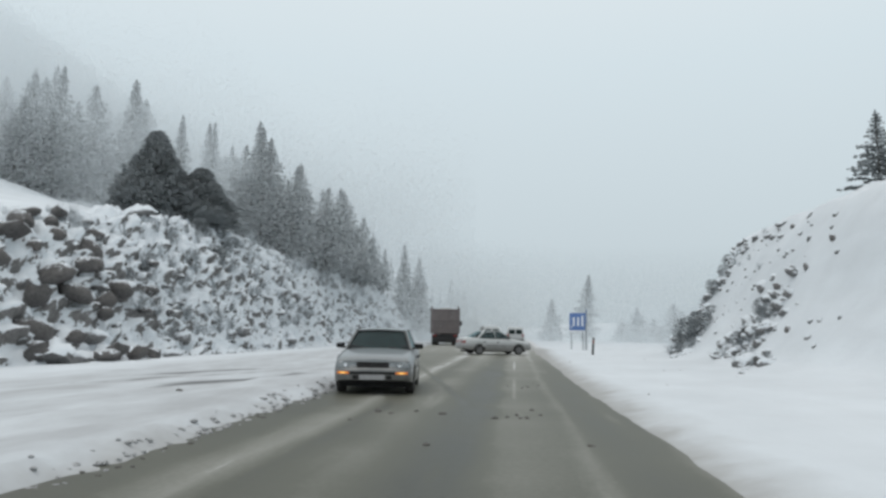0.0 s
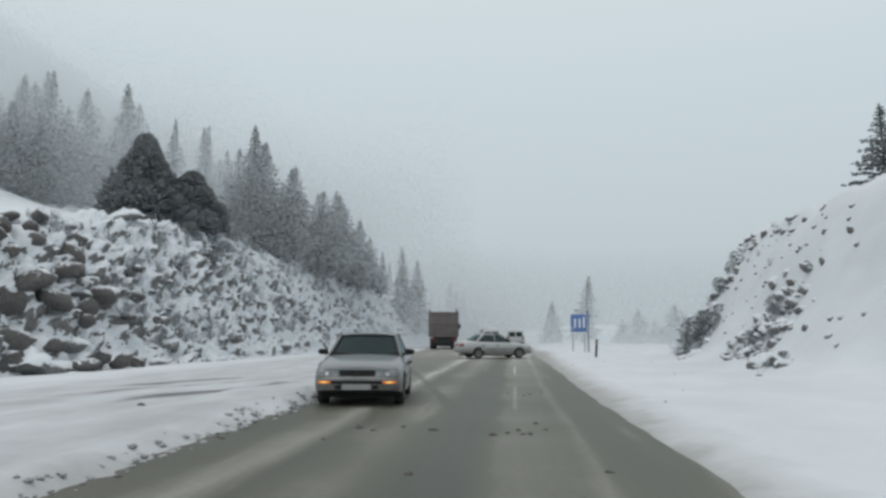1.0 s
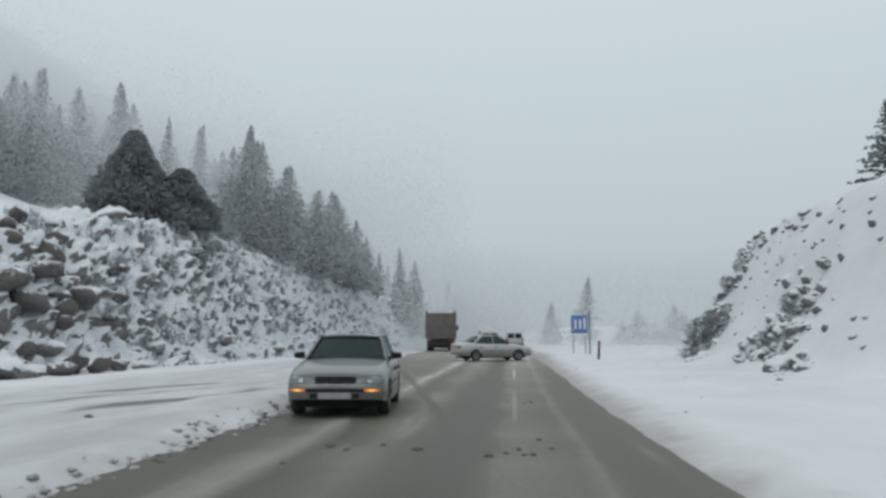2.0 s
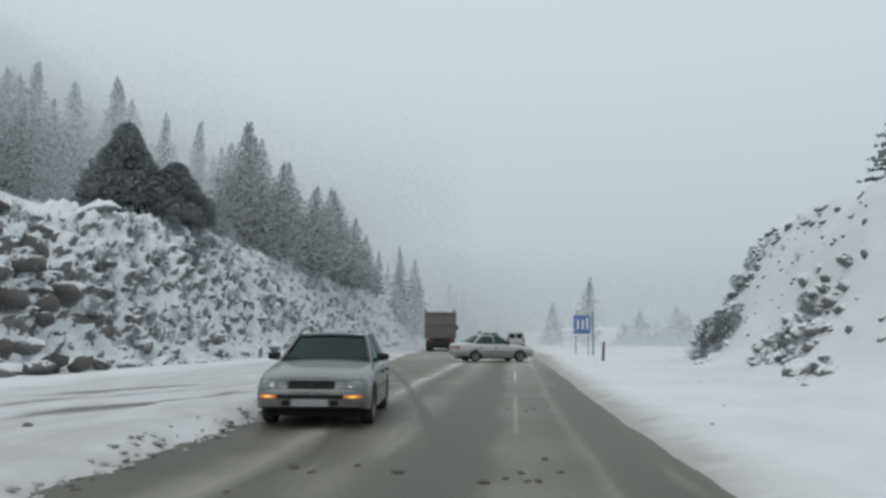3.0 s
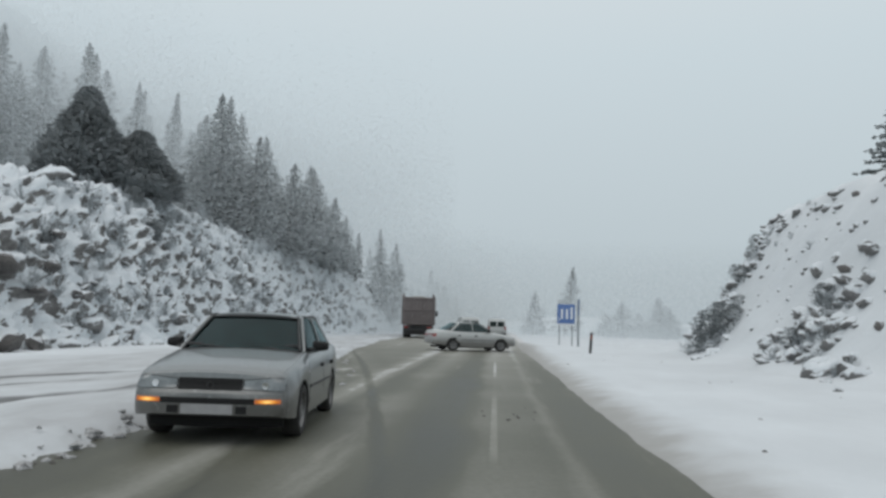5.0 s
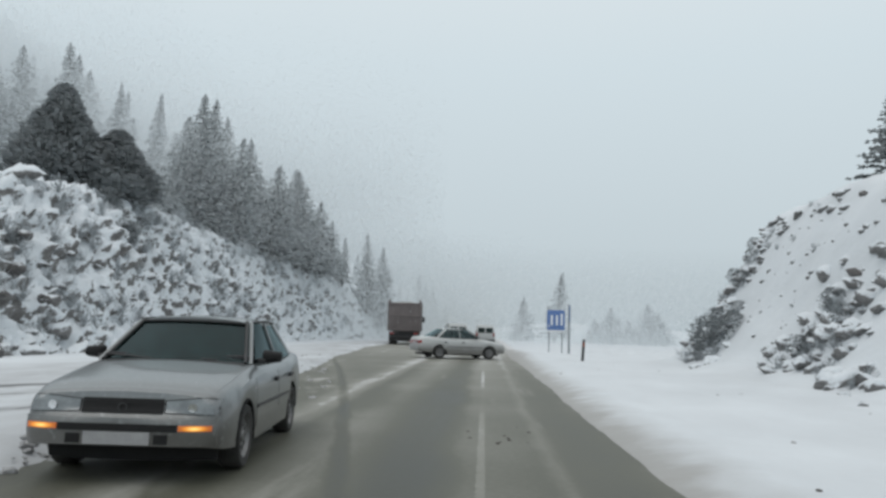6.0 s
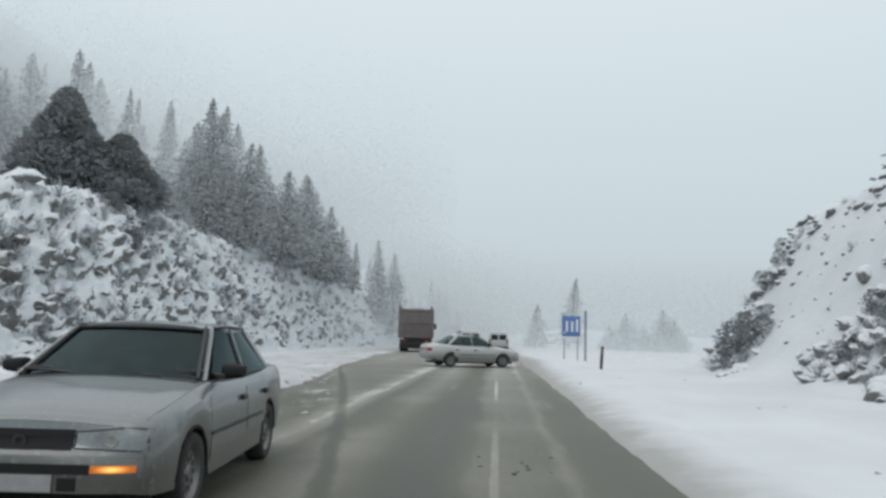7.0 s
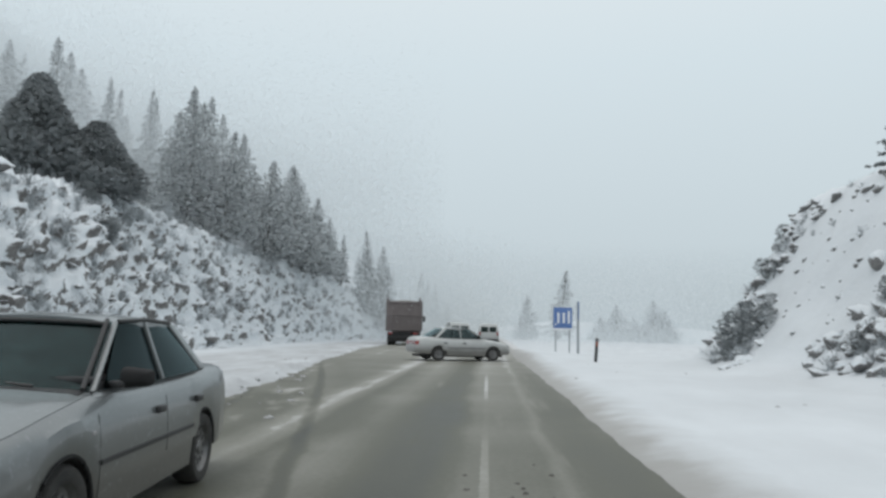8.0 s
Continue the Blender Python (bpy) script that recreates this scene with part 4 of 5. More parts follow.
def strip(a, b, wide, deep, along):
    """A pillar between two points."""
    a, b, u = Vector(a), Vector(b), Vector(along).normalized()
    d = (b - a).normalized()
    w = d.cross(u).normalized()
    bm = bmesh.new()
    rings = []
    for p in (a, b):
        rings.append([bm.verts.new(p + u * s * wide / 2 + w * t * deep / 2) for s, t in ((-1, -1), (1, -1), (1, 1), (-1, 1))])
    for i in range(4):
        bm.faces.new((rings[0][i], rings[0][(i + 1) % 4], rings[1][(i + 1) % 4], rings[1][i]))
    for r in rings:
        bm.faces.new(r)
    bmesh.ops.recalc_face_normals(bm, faces=bm.faces)
    bmesh.ops.bevel(bm, geom=bm.edges[:], offset=min(wide, deep) * 0.2, segments=2, affect="EDGES", profile=0.5)
    return bm


def wheel(x, y, car, radius=0.29, width=0.19, spokes=0):
    side = 1 if y > 0 else -1
    hub = new("wheel")
    hub.parent = car
    hub.matrix_basis = pose(x, y, radius, 0, x * 40, 0 if side > 0 else 180)
    r, w = radius, width / 2
    part("tyre", lathe([(r * 0.66, -w), (r * 0.92, -w), (r * 0.99, -w * 0.7), (r, 0), (r * 0.99, w * 0.7), (r * 0.92, w), (r * 0.80, w * 1.06), (r * 0.66, w * 0.9)], 32), M_RUBBER, hub)
    rim = lathe([(0.0, w * 0.72), (r * 0.16, w * 0.80), (r * 0.2, w * 0.62), (r * 0.48, w * 0.66), (r * 0.5, w * 0.45), (r * 0.60, w * 0.5), (r * 0.67, w * 0.92), (r * 0.66, -w * 0.8)], 32)
    part("rim", rim, M_RIM, hub, smooth=30)
    if spokes:
        first = part("hubcap_slot", box(-r * 0.055, r * 0.055, w * 0.58, w * 0.70, r * 0.30, r * 0.47, 0.006), M_BLACK, hub)
        for k in range(1, spokes):
            slot = new("hubcap_slot", first.data)
            slot.parent = hub
            slot.matrix_basis = pose(0, 0, 0, 0, 360 * k / spokes, 0)
    return hub


def saloon(name, paint, amber, glass, spokes=0):
    """A four-door saloon of the 1990s, 4.27 m long, facing +x."""
    car = new(name)
    shell = Shell(
        top=[(-2.13, 0.60), (-2.11, 0.84), (-2.03, 0.925), (-1.9, 0.95), (-1.45, 0.955), (-1.0, 0.93), (0.0, 0.91), (0.8, 0.915), (1.1, 0.875), (1.5, 0.815), (1.85, 0.755),
             (1.99, 0.715), (2.04, 0.68), (2.07, 0.555), (2.105, 0.515), (2.135, 0.485)],
        half=[(-2.13, 0.62), (-2.10, 0.72), (-2.0, 0.78), (-1.7, 0.82), (-1.0, 0.84), (0.4, 0.8425), (1.3, 0.84), (1.6, 0.83), (1.78, 0.822), (1.9, 0.808), (1.98, 0.79), (2.045, 0.755), (2.09, 0.70), (2.12, 0.60), (2.135, 0.44)],
        bottom=[(-2.13, 0.36), (-1.9, 0.30), (-1.2, 0.22), (0.9, 0.21), (1.6, 0.24), (1.95, 0.27), (2.135, 0.31)],
        axles=(-1.17, 1.29), arch=0.335)
    part("body", shell.mesh(), paint, car, smooth=40)
    # cabin: roof, pillars, panes
    ab, at = (0.84, 0.735, 0.915), (0.20, 0.575, 1.325)
    bb, bt = (-0.17, 0.79, 0.925), (-0.20, 0.615, 1.34)
    db, dt = (-1.50, 0.66, 0.965), (-0.90, 0.555, 1.315)
    flip = lambda p: (p[0], -p[1], p[2])
    rows = []
    for j in range(13):
        x = 0.24 - 1.18 * j / 12
        w = lerp([(-0.94, 0.57), (-0.7, 0.612), (-0.2, 0.63), (0.1, 0.605), (0.24, 0.575)], x)
        z = lerp([(-0.94, 1.315), (-0.7, 1.342), (-0.3, 1.355), (0.1, 1.345), (0.24, 1.325)], x)
        rows.append([(x, w * s, z + 0.035 * (1 - s * s) - 0.028 * smooth(0.8, 1.0, abs(s))) for s in [k / 8 - 1 for k in range(17)]])
    part("roof", thick(rows, (0, 0, -0.03)), paint, car)
    for f in (lambda p: p, flip):
        tag = 1 if f(ab)[1] > 0 else -1
        part("front_pillar", strip(f(ab), f(at), 0.027, 0.04, (1, 0, 0.2)), paint, car)
        part("door_pillar", strip(f(bb), f(bt), 0.03, 0.03, (1, 0, 0)), paint, car)
        part("rear_pillar", strip(f((-1.27, 0.735, 0.94)), f((-0.845, 0.585, 1.312)), 0.15, 0.05, (1, 0, 0)), paint, car)
        part("windscreen_edge", tube([Vector(f(ab)) + Vector((0.035, -0.045 * tag, 0.012)), Vector(f(at)) + Vector((0.03, -0.04 * tag, 0.012))], 0.015, 8), M_BLACK, car)
        part("roof_gutter", tube([f((0.19, 0.592, 1.33)), f((-0.2, 0.632, 1.347)), f((-0.74, 0.612, 1.332)), f((-0.9, 0.575, 1.312))], 0.013, 8), M_BLACK, car)
        inn = Vector((0, -0.012 * tag, 0))
        quads = [(f((0.74, 0.772, 0.925)), f(bb), f(bt), f((0.17, 0.598, 1.325))), (f((-0.19, 0.79, 0.925)), f((-1.14, 0.775, 0.945)), f((-0.78, 0.60, 1.318)), f((-0.22, 0.615, 1.338)))]
        for q in quads:
            if tag < 0:
                q = (q[1], q[0], q[3], q[2])
            ob = part("side_window", pane(*[Vector(p) + inn for p in q], (0, 0.012 * tag, 0)), glass, car, "dark tinted side window")
            ob.visible_shadow = False
        # doors, their handles, mouldings and mirrors
        for x0, x1, rear in ((-0.16, 0.92, 0.0), (-1.02, -0.20, 0.0)):
            door = part("door", side_patch(shell, x0, x1, 0.33 if x0 > -0.5 else 0.42, 0.885, tag, 0.004, 0.012, rear=0.0), paint, car)
            hx = x0 + 0.13
            part("door_handle", box(hx - 0.075, hx + 0.075, tag * (shell.y_at(hx, 0.73) + 0.018) - 0.02, tag * (shell.y_at(hx, 0.73) + 0.018) + 0.02, 0.705, 0.755, 0.012), M_BLACK, door, "black door handle")
        part("side_moulding", side_patch(shell, -0.80, 0.92, 0.512, 0.538, tag, 0.014, 0.02, m=2), M_BLACK, car, "grey plastic side moulding")
        mirror = box(0.53, 0.65, -0.115, 0.105, 0.915, 1.05, 0.035)
        for v in mirror.verts:
            k = (v.co.x - 0.53) / 0.12
            v.co = Vector((v.co.x, tag * (0.885 - v.co.y * (1 - 0.25 * k)), 0.985 + (v.co.z - 0.985) * (1 - 0.35 * k) * (1 + 1.6 * v.co.y)))
        part("wing_mirror", mirror, M_GRILLE, car, "black wing mirror")
        part("mirror_arm", box(0.56, 0.66, min(tag * 0.74, tag * 0.84), max(tag * 0.74, tag * 0.84), 0.925, 0.965, 0.012), M_BLACK, car)
        # black tubes draw the dark gap between arch and tyre
        for ax in shell.axles:
            arc = [(ax + 0.328 * math.cos(math.pi * k / 16), tag * (lerp(shell.half, ax) * 0.985 - 0.004), 0.29 + 0.328 * math.sin(math.pi * k / 16)) for k in range(17)]
            part("arch_gap_shade", tube(arc, 0.014, 6), M_GRILLE, car)
        part("side_repeater", box(1.0, 1.045, min(tag * 0.80, tag * 0.846), max(tag * 0.80, tag * 0.846), 0.69, 0.715, 0.006), M_PLATE, car, "small clear side repeater")
        # lamps
        lamp = part("headlight", lamp_patch(shell, tag, 0.345, 0.755, 0.0, 0.012), M_LENS, car, "clear headlight lens")
        part("headlight_surround", lamp_patch(shell, tag, 0.332, 0.768, 0.009, 0.005), M_BLACK, lamp)
        for y in (0.56,):
            bowl = lathe([(0.0, -0.016), (0.018, -0.014), (0.032, -0.004), (0.036, 0.004), (0.03, 0.004), (0.0, 0.0)], 16, "x")
            part("reflector", bowl, M_CHROME, lamp).matrix_basis = pose(shell.end_x(tag * y, 0.605, 1) + 0.018, tag * y, 0.608, 0, 0, tag * (10 if y < 0.6 else 35))
        y0, y1 = (0.48, 0.73) if tag > 0 else (-0.73, -0.48)
        part("indicator", front_patch(shell, y0, y1, 0.432, 0.474, 1, 0.044, 0.05), amber, car, "amber front indicator")
        y0, y1 = (0.40, 0.76) if tag > 0 else (-0.76, -0.40)
        part("tail_light", front_patch(shell, y0, y1, 0.66, 0.80, -1, 0.012, 0.05), M_REDLENS, car, "red tail light")
        y0, y1 = (0.29, 0.40) if tag > 0 else (-0.40, -0.29)
        part("air_intake", front_patch(shell, y0, y1, 0.325, 0.4, 1, 0.037, 0.03, n=4), M_GRILLE, car, "black bumper intake")
    wind = part("windscreen", pane(flip(ab), ab, at, flip(at), (0.10, 0, 0.02), 12), M_GLASS, car, "dark reflecting windscreen")
    wind.visible_shadow = False
    rearw = part("rear_window", pane(db, flip(db), flip(dt), dt, (-0.07, 0, 0.02), 12), M_GLASS, car, "dark rear window")
    rearw.visible_shadow = False
    part("windscreen_header", tube([(0.262 + 0.09 * (1 - (k / 6 - 1) ** 2), 0.56 * (k / 6 - 1), 1.308 + 0.018 * (1 - (k / 6 - 1) ** 2)) for k in range(13)], 0.014, 8), M_BLACK, car)
    seal_rows = [[(x, 0.70 * (k / 8 - 1), shell.z_at(x, 0.70 * (k / 8 - 1)) + 0.010 - 0.02 * (0.95 - x)) for k in range(17)] for x in (0.83, 0.88, 0.95)]
    part("windscreen_seal", thick(seal_rows, (0, 0, -0.008)), M_BLACK, car)
    # front: grille with bars, bumper moulding, lower opening, plate
    grille = part("grille", front_patch(shell, -0.325, 0.325, 0.556, 0.672, 1, 0.008, 0.04), M_GRILLE, car, "black radiator grille")
    for z in (0.58, 0.635):
        part("grille_bar", front_patch(shell, -0.33, 0.33, z - 0.005, z + 0.005, 1, 0.010, 0.02, m=1), M_GRILLE, grille)
    part("badge", lathe([(0.026, 0.012), (0.04, 0.014), (0.042, 0.02), (0.026, 0.02), (0.026, 0.012)], 18, "x"), M_BLACK, grille).matrix_basis = pose(shell.end_x(0, 0.60, 1) + 0.005, 0, 0.60)
    part("front_bumper", front_patch(shell, -0.76, 0.76, 0.31, 0.525, 1, 0.03, 0.07, n=40, m=6), paint, car, "body-coloured front bumper")
    part("bumper_moulding", front_patch(shell, -0.47, 0.47, 0.424, 0.48, 1, 0.042, 0.03, n=18, m=2), M_GRILLE, car, "black bumper moulding")
    # black box added to darken the shaded space below the bumper
    part("underbody_shade", box(1.35, 1.72, -0.50, 0.50, 0.16, 0.30, 0.03), M_BLACK, car, "black box standing in for shade under the bumper")
    # black sheet across the nose, in place of the underbody shadow
    shade_rows = [[(1.78 + 0.12 * (1 - abs(k / 6 - 1) ** 2), 0.70 * (k / 6 - 1), z) for k in range(13)] for z in (0.155, 0.2, 0.29)]
    part("front_shade", thick(shade_rows, (-0.05, 0, 0)), M_GRILLE, car, "black sheet standing in for shade under the bumper")
    part("exhaust_tunnel", box(-1.9, 1.5, -0.52, 0.52, 0.15, 0.25, 0.03), M_BLACK, car)
    part("number_plate", front_patch(shell, -0.26, 0.26, 0.318, 0.418, 1, 0.044, 0.012, n=6), M_PLATE, car, "white number plate")
    part("rear_bumper", front_patch(shell, -0.66, 0.66, 0.40, 0.58, -1, 0.03, 0.06, n=16), paint, car)
    part("rear_plate", front_patch(shell, -0.26, 0.26, 0.62, 0.73, -1, 0.014, 0.012, n=4), M_PLATE, car)
    part("rear_panel", front_patch(shell, -0.36, 0.36, 0.655, 0.79, -1, 0.006, 0.02), M_REDLENS, car)
    bonnet_rows = []
    for j in range(11):
        x = 0.86 + 1.18 * j / 10
        w = lerp([(0.86, 0.735), (1.6, 0.735), (2.04, 0.70)], x)
        bonnet_rows.append([(x, w * (k / 8 - 1), shell.z_at(x, w * (k / 8 - 1)) + 0.006) for k in range(17)])
    part("bonnet", thick(bonnet_rows, (0, 0, -0.012)), paint, car)
    boot_rows = []
    for j in range(6):
        x = -1.52 - 0.50 * j / 5
        boot_rows.append([(x, 0.66 * (k / 6 - 1), shell.z_at(x, 0.66 * (k / 6 - 1)) + 0.006) for k in range(13)])
    part("boot_lid", thick(boot_rows, (0, 0, -0.012)), paint, car)
    # inside
    part("cabin_floor", box(-1.3, 0.78, -0.72, 0.72, 0.90, 0.962, 0.01), M_CABIN, car)
    part("dashboard", box(0.45, 0.80, -0.70, 0.70, 0.95, 0.995, 0.02), M_CABIN, car)
    for x, y in ((-0.12, 0.36), (-0.12, -0.36)):
        seat = part("seat_back", box(x - 0.09, x + 0.07, y - 0.24, y + 0.24, 0.95, 1.10, 0.05), M_CABIN, car)
        part("headrest", box(x - 0.09, x + 0.01, y - 0.13, y + 0.13, 1.11, 1.25, 0.04), M_CABIN, seat)
    part("rear_bench", box(-1.0, -0.82, -0.62, 0.62, 0.95, 1.10, 0.05), M_CABIN, car)
    ring = lathe([(0.175, -0.012), (0.19, 0.0), (0.175, 0.012), (0.165, 0.0), (0.175, -0.012)], 24, "x")
    part("steering_wheel", ring, M_BLACK, car).matrix_basis = pose(0.34, 0.36, 0.97, 0, -25, 0)
    for side in (-0.3, 0.3):
        part("wiper", tube([(0.90, side + 0.12, 0.945), (0.86, side - 0.15, 0.965), (0.84, side - 0.38, 0.975)], 0.009, 5), M_BLACK, car)
    for x in (-1.17, 1.29):
        for y in (-0.735, 0.735):
            wheel(x, y, car, spokes=spokes)
    return car


silver = saloon("saloon_car", M_SILVER, M_AMBER, M_SIDEGLASS, 10)
silver.matrix_basis = pose(-3.10, 17.2, 0.0, 0, 0, -84.7)
tagged(silver, "silver four-door saloon car with lit amber indicators on slushy road", "car")
white = saloon("white_saloon_car", M_WHITE, M_LENS, M_PALEGLASS)
white.matrix_basis = pose(-1.25, 44, climb(44) + 0.01, 0, 0, 24)
tagged(white, "white four-door saloon car standing across the slushy road", "car")


# ---- truck and far traffic ----
def tipper():
    """A tipper truck seen from behind: the body 2.5 m wide, tailgate towards -y."""
    t = new("tipper_truck")
    w = 1.22
    part("load_floor", box(-w, w, 0.0, 5.2, 1.05, 1.17, 0.02), M_RUST, t)
    gate = part("tailgate", box(-w, w, -0.06, 0.02, 1.12, 3.35, 0.02), M_RUST, t, "red-brown steel tailgate")
    for x in (-0.8, -0.4, 0.0, 0.4, 0.8):
        part("gate_rib", box(x - 0.05, x + 0.05, -0.13, -0.063, 1.18, 3.30, 0.015), M_RUST, gate)
    for z in (1.2, 2.3, 3.22):
        part("gate_rail", box(-w + 0.03, w - 0.03, -0.15, -0.065, z - 0.06, z + 0.06, 0.015), M_RUST, gate)
    for s in (-1, 1):
        side = part("side_panel", box(s * w - 0.05, s * w + 0.05, 0.03, 5.2, 1.12, 3.45, 0.02), M_RUST, t)
        for k in range(7):
            y = 0.35 + k * 0.75
            part("side_rib", box(s * (w + 0.095) - 0.045, s * (w + 0.095) + 0.045, y - 0.06, y + 0.06, 1.1, 3.45, 0.015), M_RUST, side)
        part("corner_post", box(s * w - 0.07, s * w + 0.07, -0.1, 0.1, 1.05, 3.6, 0.02), M_RUST, t)
        part("chassis_rail", box(s * 0.42 - 0.05, s * 0.42 + 0.05, -0.1, 7.2, 0.78, 1.04, 0.01), M_BLACK, t)
        part("mudflap", box(s * 0.92 - 0.3, s * 0.92 + 0.3, 0.28, 0.30, 0.3, 1.0, 0.004), M_BLACK, t, "black rubber mudflap")
        part("rear_lamp", box(s * 0.95 - 0.17, s * 0.95 + 0.17, -0.2, -0.12, 0.82, 0.95, 0.015), M_REDLENS, t, "red rear lamp")
        for y in (0.95, 2.3):
            for x in (0.78, 1.08):
                wheel(s * x, y, t, 0.5, 0.27).matrix_basis = pose(s * x, y, 0.5, 0, 0, -90 * s)
        wheel(s * 1.05, 6.5, t, 0.5, 0.27).matrix_basis = pose(s * 1.05, 6.5, 0.5, 0, 0, -90 * s)
    # added to close the pale gap between tailgate and ground
    part("gap_panel", box(-1.12, 1.12, 0.2, 0.24, 0.26, 1.0, 0.01), M_BLACK, t, "black panel closing the gap under the tailgate")
    part("under_bar", box(-1.15, 1.15, -0.12, -0.02, 0.55, 0.68, 0.02), M_BLACK, t)
    load = sheet([[(-w + 0.06 + (2 * w - 0.12) * i / 10, 0.1 + 5.0 * j / 14, 3.3 + 0.22 * math.sin(math.pi * i / 10) * math.sin(math.pi * j / 14) + 0.06 * fbm(i * 0.5, j * 0.5)) for i in range(11)] for j in range(15)])
    part("load", load, M_SNOW, t, "snow lying on the load")
    cab = part("cab", box(-1.2, 1.2, 5.5, 7.4, 0.7, 3.3, 0.08), M_RUST, t)
    part("rear_cab_window", box(-0.7, 0.7, 5.46, 5.497, 2.3, 2.9, 0.01), M_GLASS, cab)
    for s in (-1, 1):
        part("cab_mirror", box(s * 1.45 - 0.1, s * 1.45 + 0.1, 7.0, 7.1, 1.9, 2.4, 0.03), M_BLACK, cab)
        part("mirror_arm", tube([(s * 1.2, 7.05, 2.3), (s * 1.4, 7.05, 2.35)], 0.02, 6), M_BLACK, cab)
    return t


truck = tipper()
truck.matrix_basis = pose(-6.4, 68, climb(68), 0, 0, 4)
tagged(truck, "red-brown tipper truck seen from behind on the snowy road", "truck")


def van():
    """A small white van seen from behind."""
    v = new("small_van")
    rows = []
    prof = [(0.0, 0.35), (0.0, 0.9), (0.05, 1.55), (0.18, 1.78), (0.9, 1.84), (2.6, 1.80), (3.2, 1.2), (4.0, 1.0), (4.1, 0.4)]
    for s in (-0.8, -0.78, -0.55, 0.0, 0.55, 0.78, 0.8):
        k = abs(s) / 0.8
        rows.append([(s * (1.0 - 0.16 * smooth(0.9, 1.8, z)), y, z - 0.05 * (z > 1.2) * k ** 3) for y, z in prof])
    part("body", thick(rows, (0, 0, -0.02)), M_WHITE, v, smooth=40)
    part("side", box(-0.78, 0.78, 0.06, 4.0, 0.35, 0.95, 0.03), M_WHITE, v)
    for s in (-1, 1):
        part("flank", thick([[(s * 0.78, 0.06, 0.4), (s * 0.78, 4.0, 0.4)], [(s * 0.795, 0.06, 0.95), (s * 0.795, 3.9, 0.95)], [(s * 0.68, 0.2, 1.74), (s * 0.68, 2.55, 1.74)]], (-s * 0.02, 0, 0)), M_WHITE, v)
        part("tail_lamp", box(s * 0.7 - 0.07, s * 0.7 + 0.07, -0.05, 0.0, 0.85, 1.15, 0.015), M_REDLENS, v, "red tail lamp")
        part("rear_door_window", box(s * 0.33 - 0.27, s * 0.33 + 0.27, 0.0, 0.05, 1.12, 1.55, 0.015), M_GLASS, v, "dark rear door window")
    part("rear_bumper", box(-0.8, 0.8, -0.12, 0.0, 0.35, 0.58, 0.03), M_BLACK, v)
    for y in (0.75, 3.3):
        for x in (-0.68, 0.68):
            wheel(x, y, v).matrix_basis = pose(x, y, 0.29, 0, 0, -90 if x > 0 else 90)
    return v


small = van()
small.matrix_basis = pose(0.1, 71, climb(71) + 0.01, 0, 0, 2)
tagged(small, "small white van with red lamps farther along the road", "van", "vans up the road")
second = copy_thing(small, pose(-2.0, 66, climb(66) + 0.01, 0, 0, 10))
tagged(second, "small white van waiting behind the turned car", "van", "vans up the road")


# ---- signs and posts ----
def road_sign():
    s = new("road_sign")
    board = part("board", box(-0.75, 0.75, -0.03, 0.0, 2.05, 3.72, 0.012), M_BLUE, s, "blue board with white lane marks")
    part("white_border", box(-0.75, 0.75, -0.034, -0.005, 1.9, 2.045, 0.0), M_PAINTWHITE, s)
    for x, z0, z1 in ((-0.35, 2.45, 3.3), (0.08, 2.45, 3.3), (0.48, 2.45, 3.45)):
        part("lane_mark", box(x - 0.085, x + 0.085, -0.037, -0.0305, z0, z1, 0.0), M_PAINTWHITE, board)
    part("lane_mark", box(-0.62, -0.52, -0.036, -0.0305, 2.3, 2.45, 0.0), M_PAINTWHITE, board)
    for x in (-0.55, 0.55):
        part("leg", tube([(x, 0.04, -0.6), (x, 0.04, 3.6)], 0.055, 10), M_ZINC, s)
        part("clamp", box(x - 0.08, x + 0.08, 0.0, 0.1, 2.8, 2.9, 0.01), M_ZINC, s)
    return s


sign = road_sign()
sign.matrix_basis = pose(6.02, 72, land(6.02, 72) - 0.1, 0, 0, 3)
tagged(sign, "blue road sign with white marks on two steel legs", "road sign")

pole = new("sign_pole")
part("shaft", tube([(0, 0, -0.4), (0, 0, 3.1)], 0.075, 12), M_ZINC, pole)
part("sign_plate", box(-0.02, 0.02, -0.42, 0.42, 2.0, 3.1, 0.006), M_BLUE, pole, "blue plate turned edge-on")
pole.matrix_basis = pose(5.43, 57, land(5.43, 57), 0, 0, -4)
tagged(pole, "blue sign plate on a steel pole seen edge-on", "sign pole")

post = new("marker_post")
part("shaft", box(-0.06, 0.06, -0.04, 0.04, -0.4, 1.05, 0.015), M_BLACK, post)
part("reflector", box(-0.045, 0.045, -0.047, -0.0405, 0.72, 0.92, 0.002), M_RED, post, "red reflector")
part("cap", box(-0.065, 0.065, -0.045, 0.045, 1.052, 1.10, 0.012), M_PAINTWHITE, post)
post.matrix_basis = pose(4.45, 43, land(4.45, 43) - 0.08, 2, 3, 8)
tagged(post, "dark roadside marker post with a red reflector standing in snow", "marker post")


# ---- on the road and the verge: line, tracks, clods, slush ----
def on_snow(x, y):
    return max(land(x, y), climb(y))


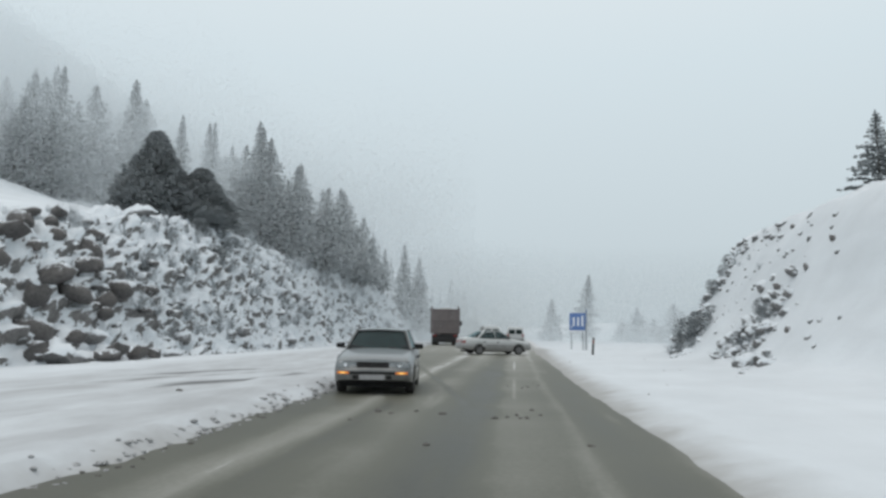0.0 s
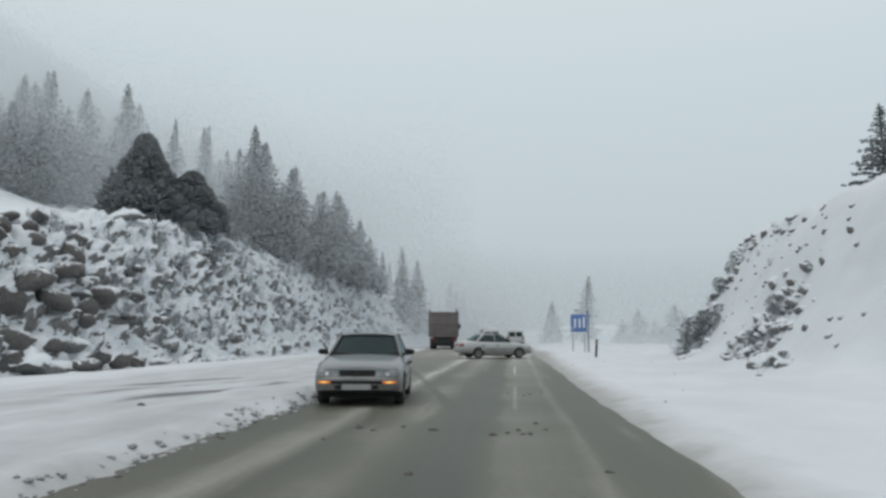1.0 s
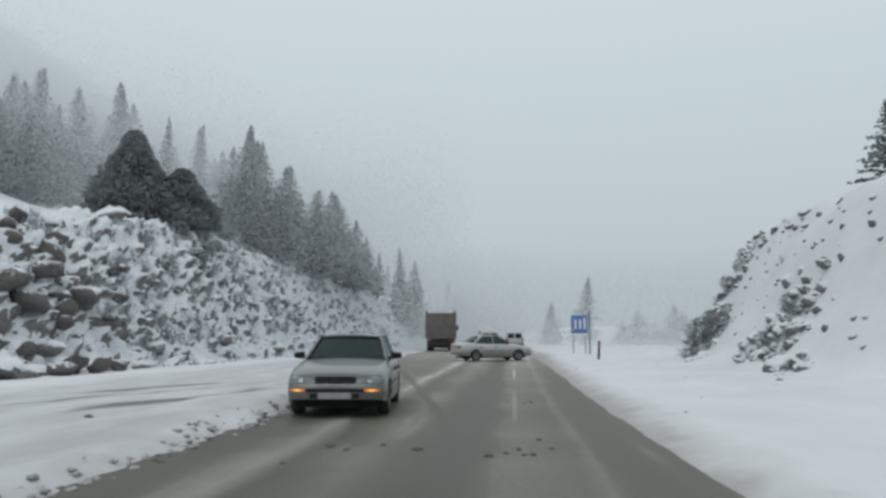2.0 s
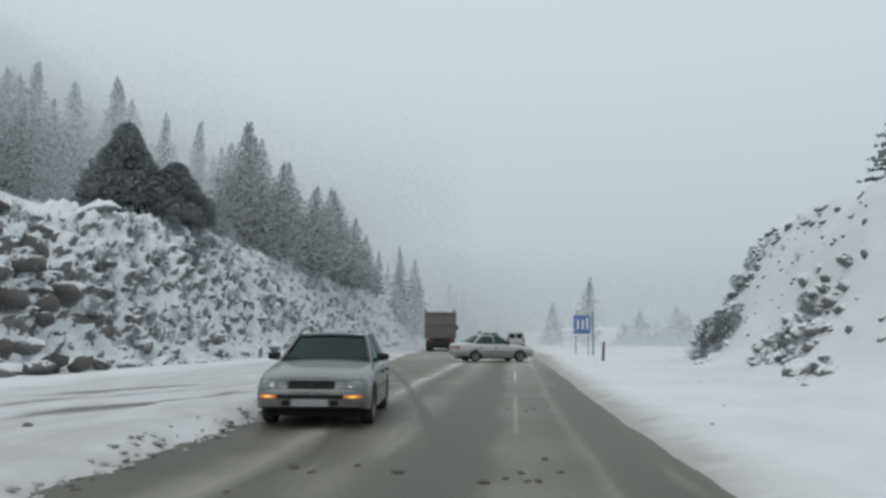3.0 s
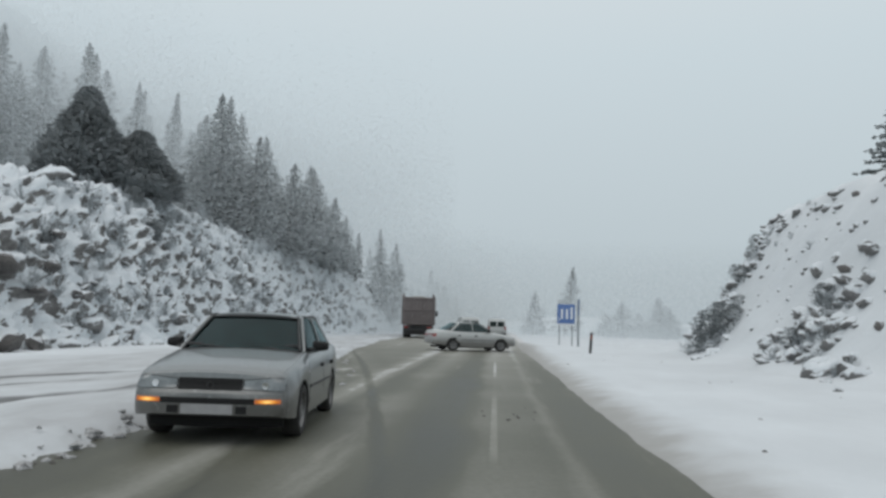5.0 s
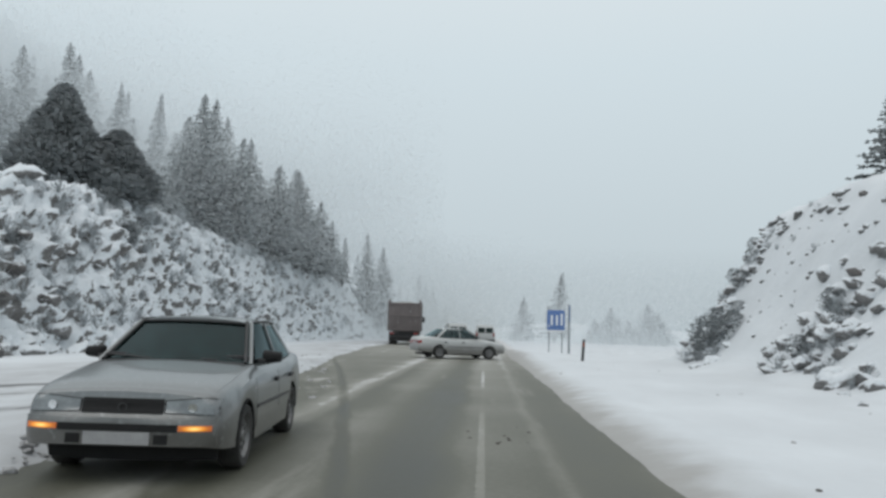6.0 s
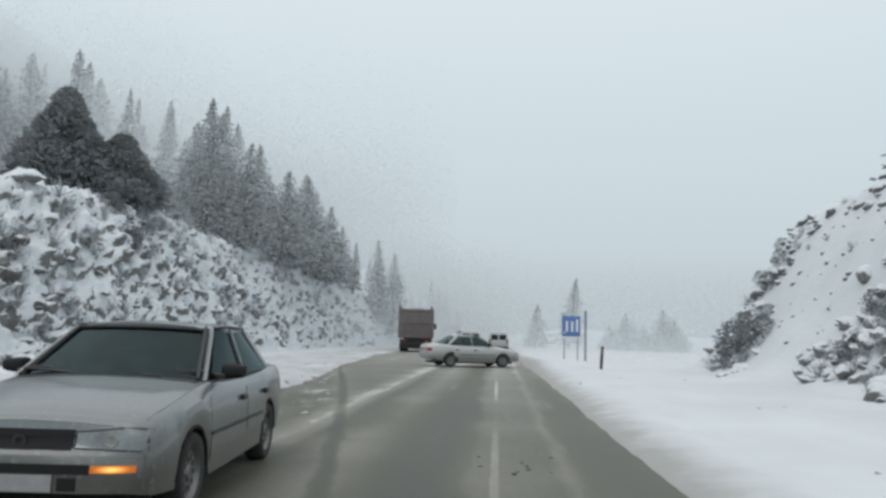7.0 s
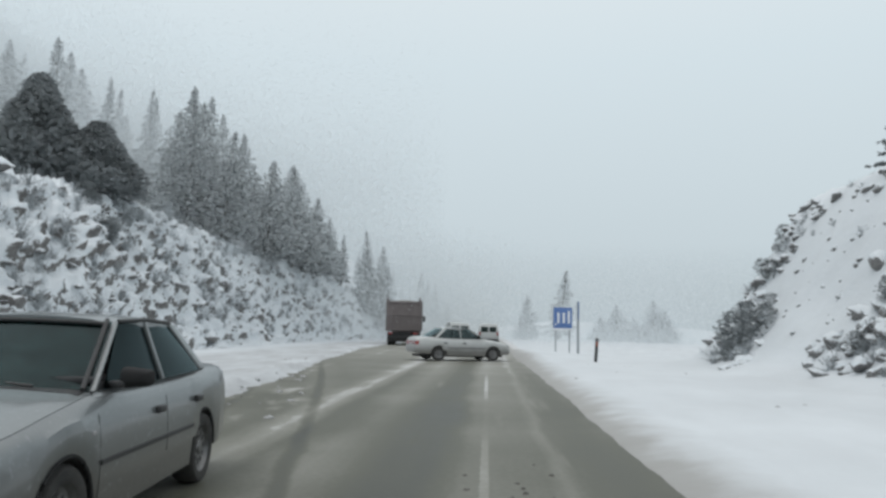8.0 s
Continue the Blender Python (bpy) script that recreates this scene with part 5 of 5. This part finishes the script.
def clod_mesh(seed):
    bm = bmesh.new()
    bmesh.ops.create_icosphere(bm, subdivisions=2, radius=1.0)
    for v in bm.verts:
        p = v.co * 1.0
        k = 0.8 + 0.5 * noise.noise((p.x * 1.4 + seed * 7, p.y * 1.4, p.z * 1.4)) + 0.2 * noise.noise((p.x * 4, p.y * 4 + seed, p.z * 4))
        v.co = Vector((p.x * k, p.y * k, max(-0.3, p.z * k * 0.7)))
    me = bpy.data.meshes.new("clod")
    bm.normal_update()
    bm.to_mesh(me)
    bm.free()
    me.materials.append(M_CLOD)
    me.polygons.foreach_set("use_smooth", [True] * len(me.polygons))
    return me


CLODS = [clod_mesh(k) for k in range(6)]
DARK_CLODS = [me.copy() for me in CLODS]
for me in DARK_CLODS:
    me.materials[0] = M_MUD
rnd = random.Random(21)


def clod(x, y, size, meshes=CLODS, parent=road):
    ob = new("snow_clod" if meshes is CLODS else "mud_clod", rnd.choice(meshes))
    ob.parent = parent
    ob.matrix_basis = pose(x, y, on_snow(x, y), 0, 0, rnd.uniform(0, 360)) @ Matrix.Diagonal((size * rnd.uniform(0.7, 1.6), size, size * rnd.uniform(0.6, 1.0), 1))


for k in range(260):
    y = 5.5 + 19 * rnd.random()
    clod(lerp(LEFT_EDGE, y) - 0.2 + rnd.gauss(0, 0.13), y, 0.02 + (0.03 + 0.05 * smooth(7, 12, y)) * rnd.random() ** 2)
for k in range(40):
    y = 5.5 + 23 * rnd.random()
    clod(lerp(LEFT_EDGE, y) - 0.02 + rnd.gauss(0, 0.1), y, 0.014 + 0.03 * rnd.random(), DARK_CLODS)
for x, y in ((-2.2, 12.0), (-1.95, 11.8), (-1.6, 12.2), (-1.15, 11.9), (-0.1, 11.7), (0.05, 12.0), (0.11, 11.6), (0.30, 12.85), (0.2, 11.6), (0.42, 12.1), (-0.3, 11.5), (-2.4, 10.8), (0.9, 8.9), (-1.0, 8.6)):
    clod(x, y, rnd.uniform(0.035, 0.075), DARK_CLODS)
for k in range(34):
    y = 21 + 19 * rnd.random()
    clod(1.05 - 0.1195 * y - 0.0016 * y * y - 0.35 - 1.3 * rnd.random(), y, 0.03 + 0.09 * rnd.random() ** 2)
for k in range(10):
    clod(rnd.uniform(-0.2, 0.75), 18.4 + rnd.gauss(0, 0.6), rnd.uniform(0.012, 0.035), DARK_CLODS)
clod(-6.73, 14.5, 0.12, DARK_CLODS, ground)
for k in range(11):
    clod(rnd.uniform(2.3, 6.5), rnd.uniform(15, 41), rnd.uniform(0.025, 0.055), DARK_CLODS if k % 3 == 0 else CLODS, ground)


# ---- haze: an added cloud of oversized pale flecks, larger farther off ----
def haze_flecks(count):
    """Pale flecks in place of fog: over the wooded slope, along the road behind the turned car, and over the field."""
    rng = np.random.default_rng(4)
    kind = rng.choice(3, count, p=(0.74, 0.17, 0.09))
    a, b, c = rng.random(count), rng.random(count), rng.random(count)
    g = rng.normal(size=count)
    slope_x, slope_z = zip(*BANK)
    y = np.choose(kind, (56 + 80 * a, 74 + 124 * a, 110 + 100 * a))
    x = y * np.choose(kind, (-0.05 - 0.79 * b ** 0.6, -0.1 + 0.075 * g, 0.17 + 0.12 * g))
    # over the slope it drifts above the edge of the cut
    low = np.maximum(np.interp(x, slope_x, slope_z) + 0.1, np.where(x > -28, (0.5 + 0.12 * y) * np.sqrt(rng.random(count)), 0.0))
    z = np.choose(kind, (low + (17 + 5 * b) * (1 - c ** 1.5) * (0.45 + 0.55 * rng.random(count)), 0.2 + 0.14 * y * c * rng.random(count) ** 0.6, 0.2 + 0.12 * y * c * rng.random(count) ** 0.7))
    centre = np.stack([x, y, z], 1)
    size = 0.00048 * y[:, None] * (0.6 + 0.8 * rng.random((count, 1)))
    u, v = rng.normal(size=(count, 3)), rng.normal(size=(count, 3))
    u /= np.linalg.norm(u, axis=1)[:, None]
    v -= u * np.sum(u * v, 1)[:, None]
    v /= np.linalg.norm(v, axis=1)[:, None]
    verts = np.concatenate([centre + size * u, centre + size * (-0.5 * u + 0.87 * v), centre + size * (-0.5 * u - 0.87 * v)], 1).reshape(-1, 3)
    me = bpy.data.meshes.new("haze_flecks")
    me.vertices.add(count * 3)
    me.loops.add(count * 3)
    me.polygons.add(count)
    me.vertices.foreach_set("co", verts.astype(np.float32).ravel())
    me.loops.foreach_set("vertex_index", np.arange(count * 3, dtype=np.int32))
    me.polygons.foreach_set("loop_start", np.arange(0, count * 3, 3, dtype=np.int32))
    me.update(calc_edges=True)
    me.materials.append(M_HAZE)
    return new("haze_flecks", me)


tagged(haze_flecks(1700000), "oversized pale flecks added over road and slope in place of fog", "snowfall", kind="stuff")
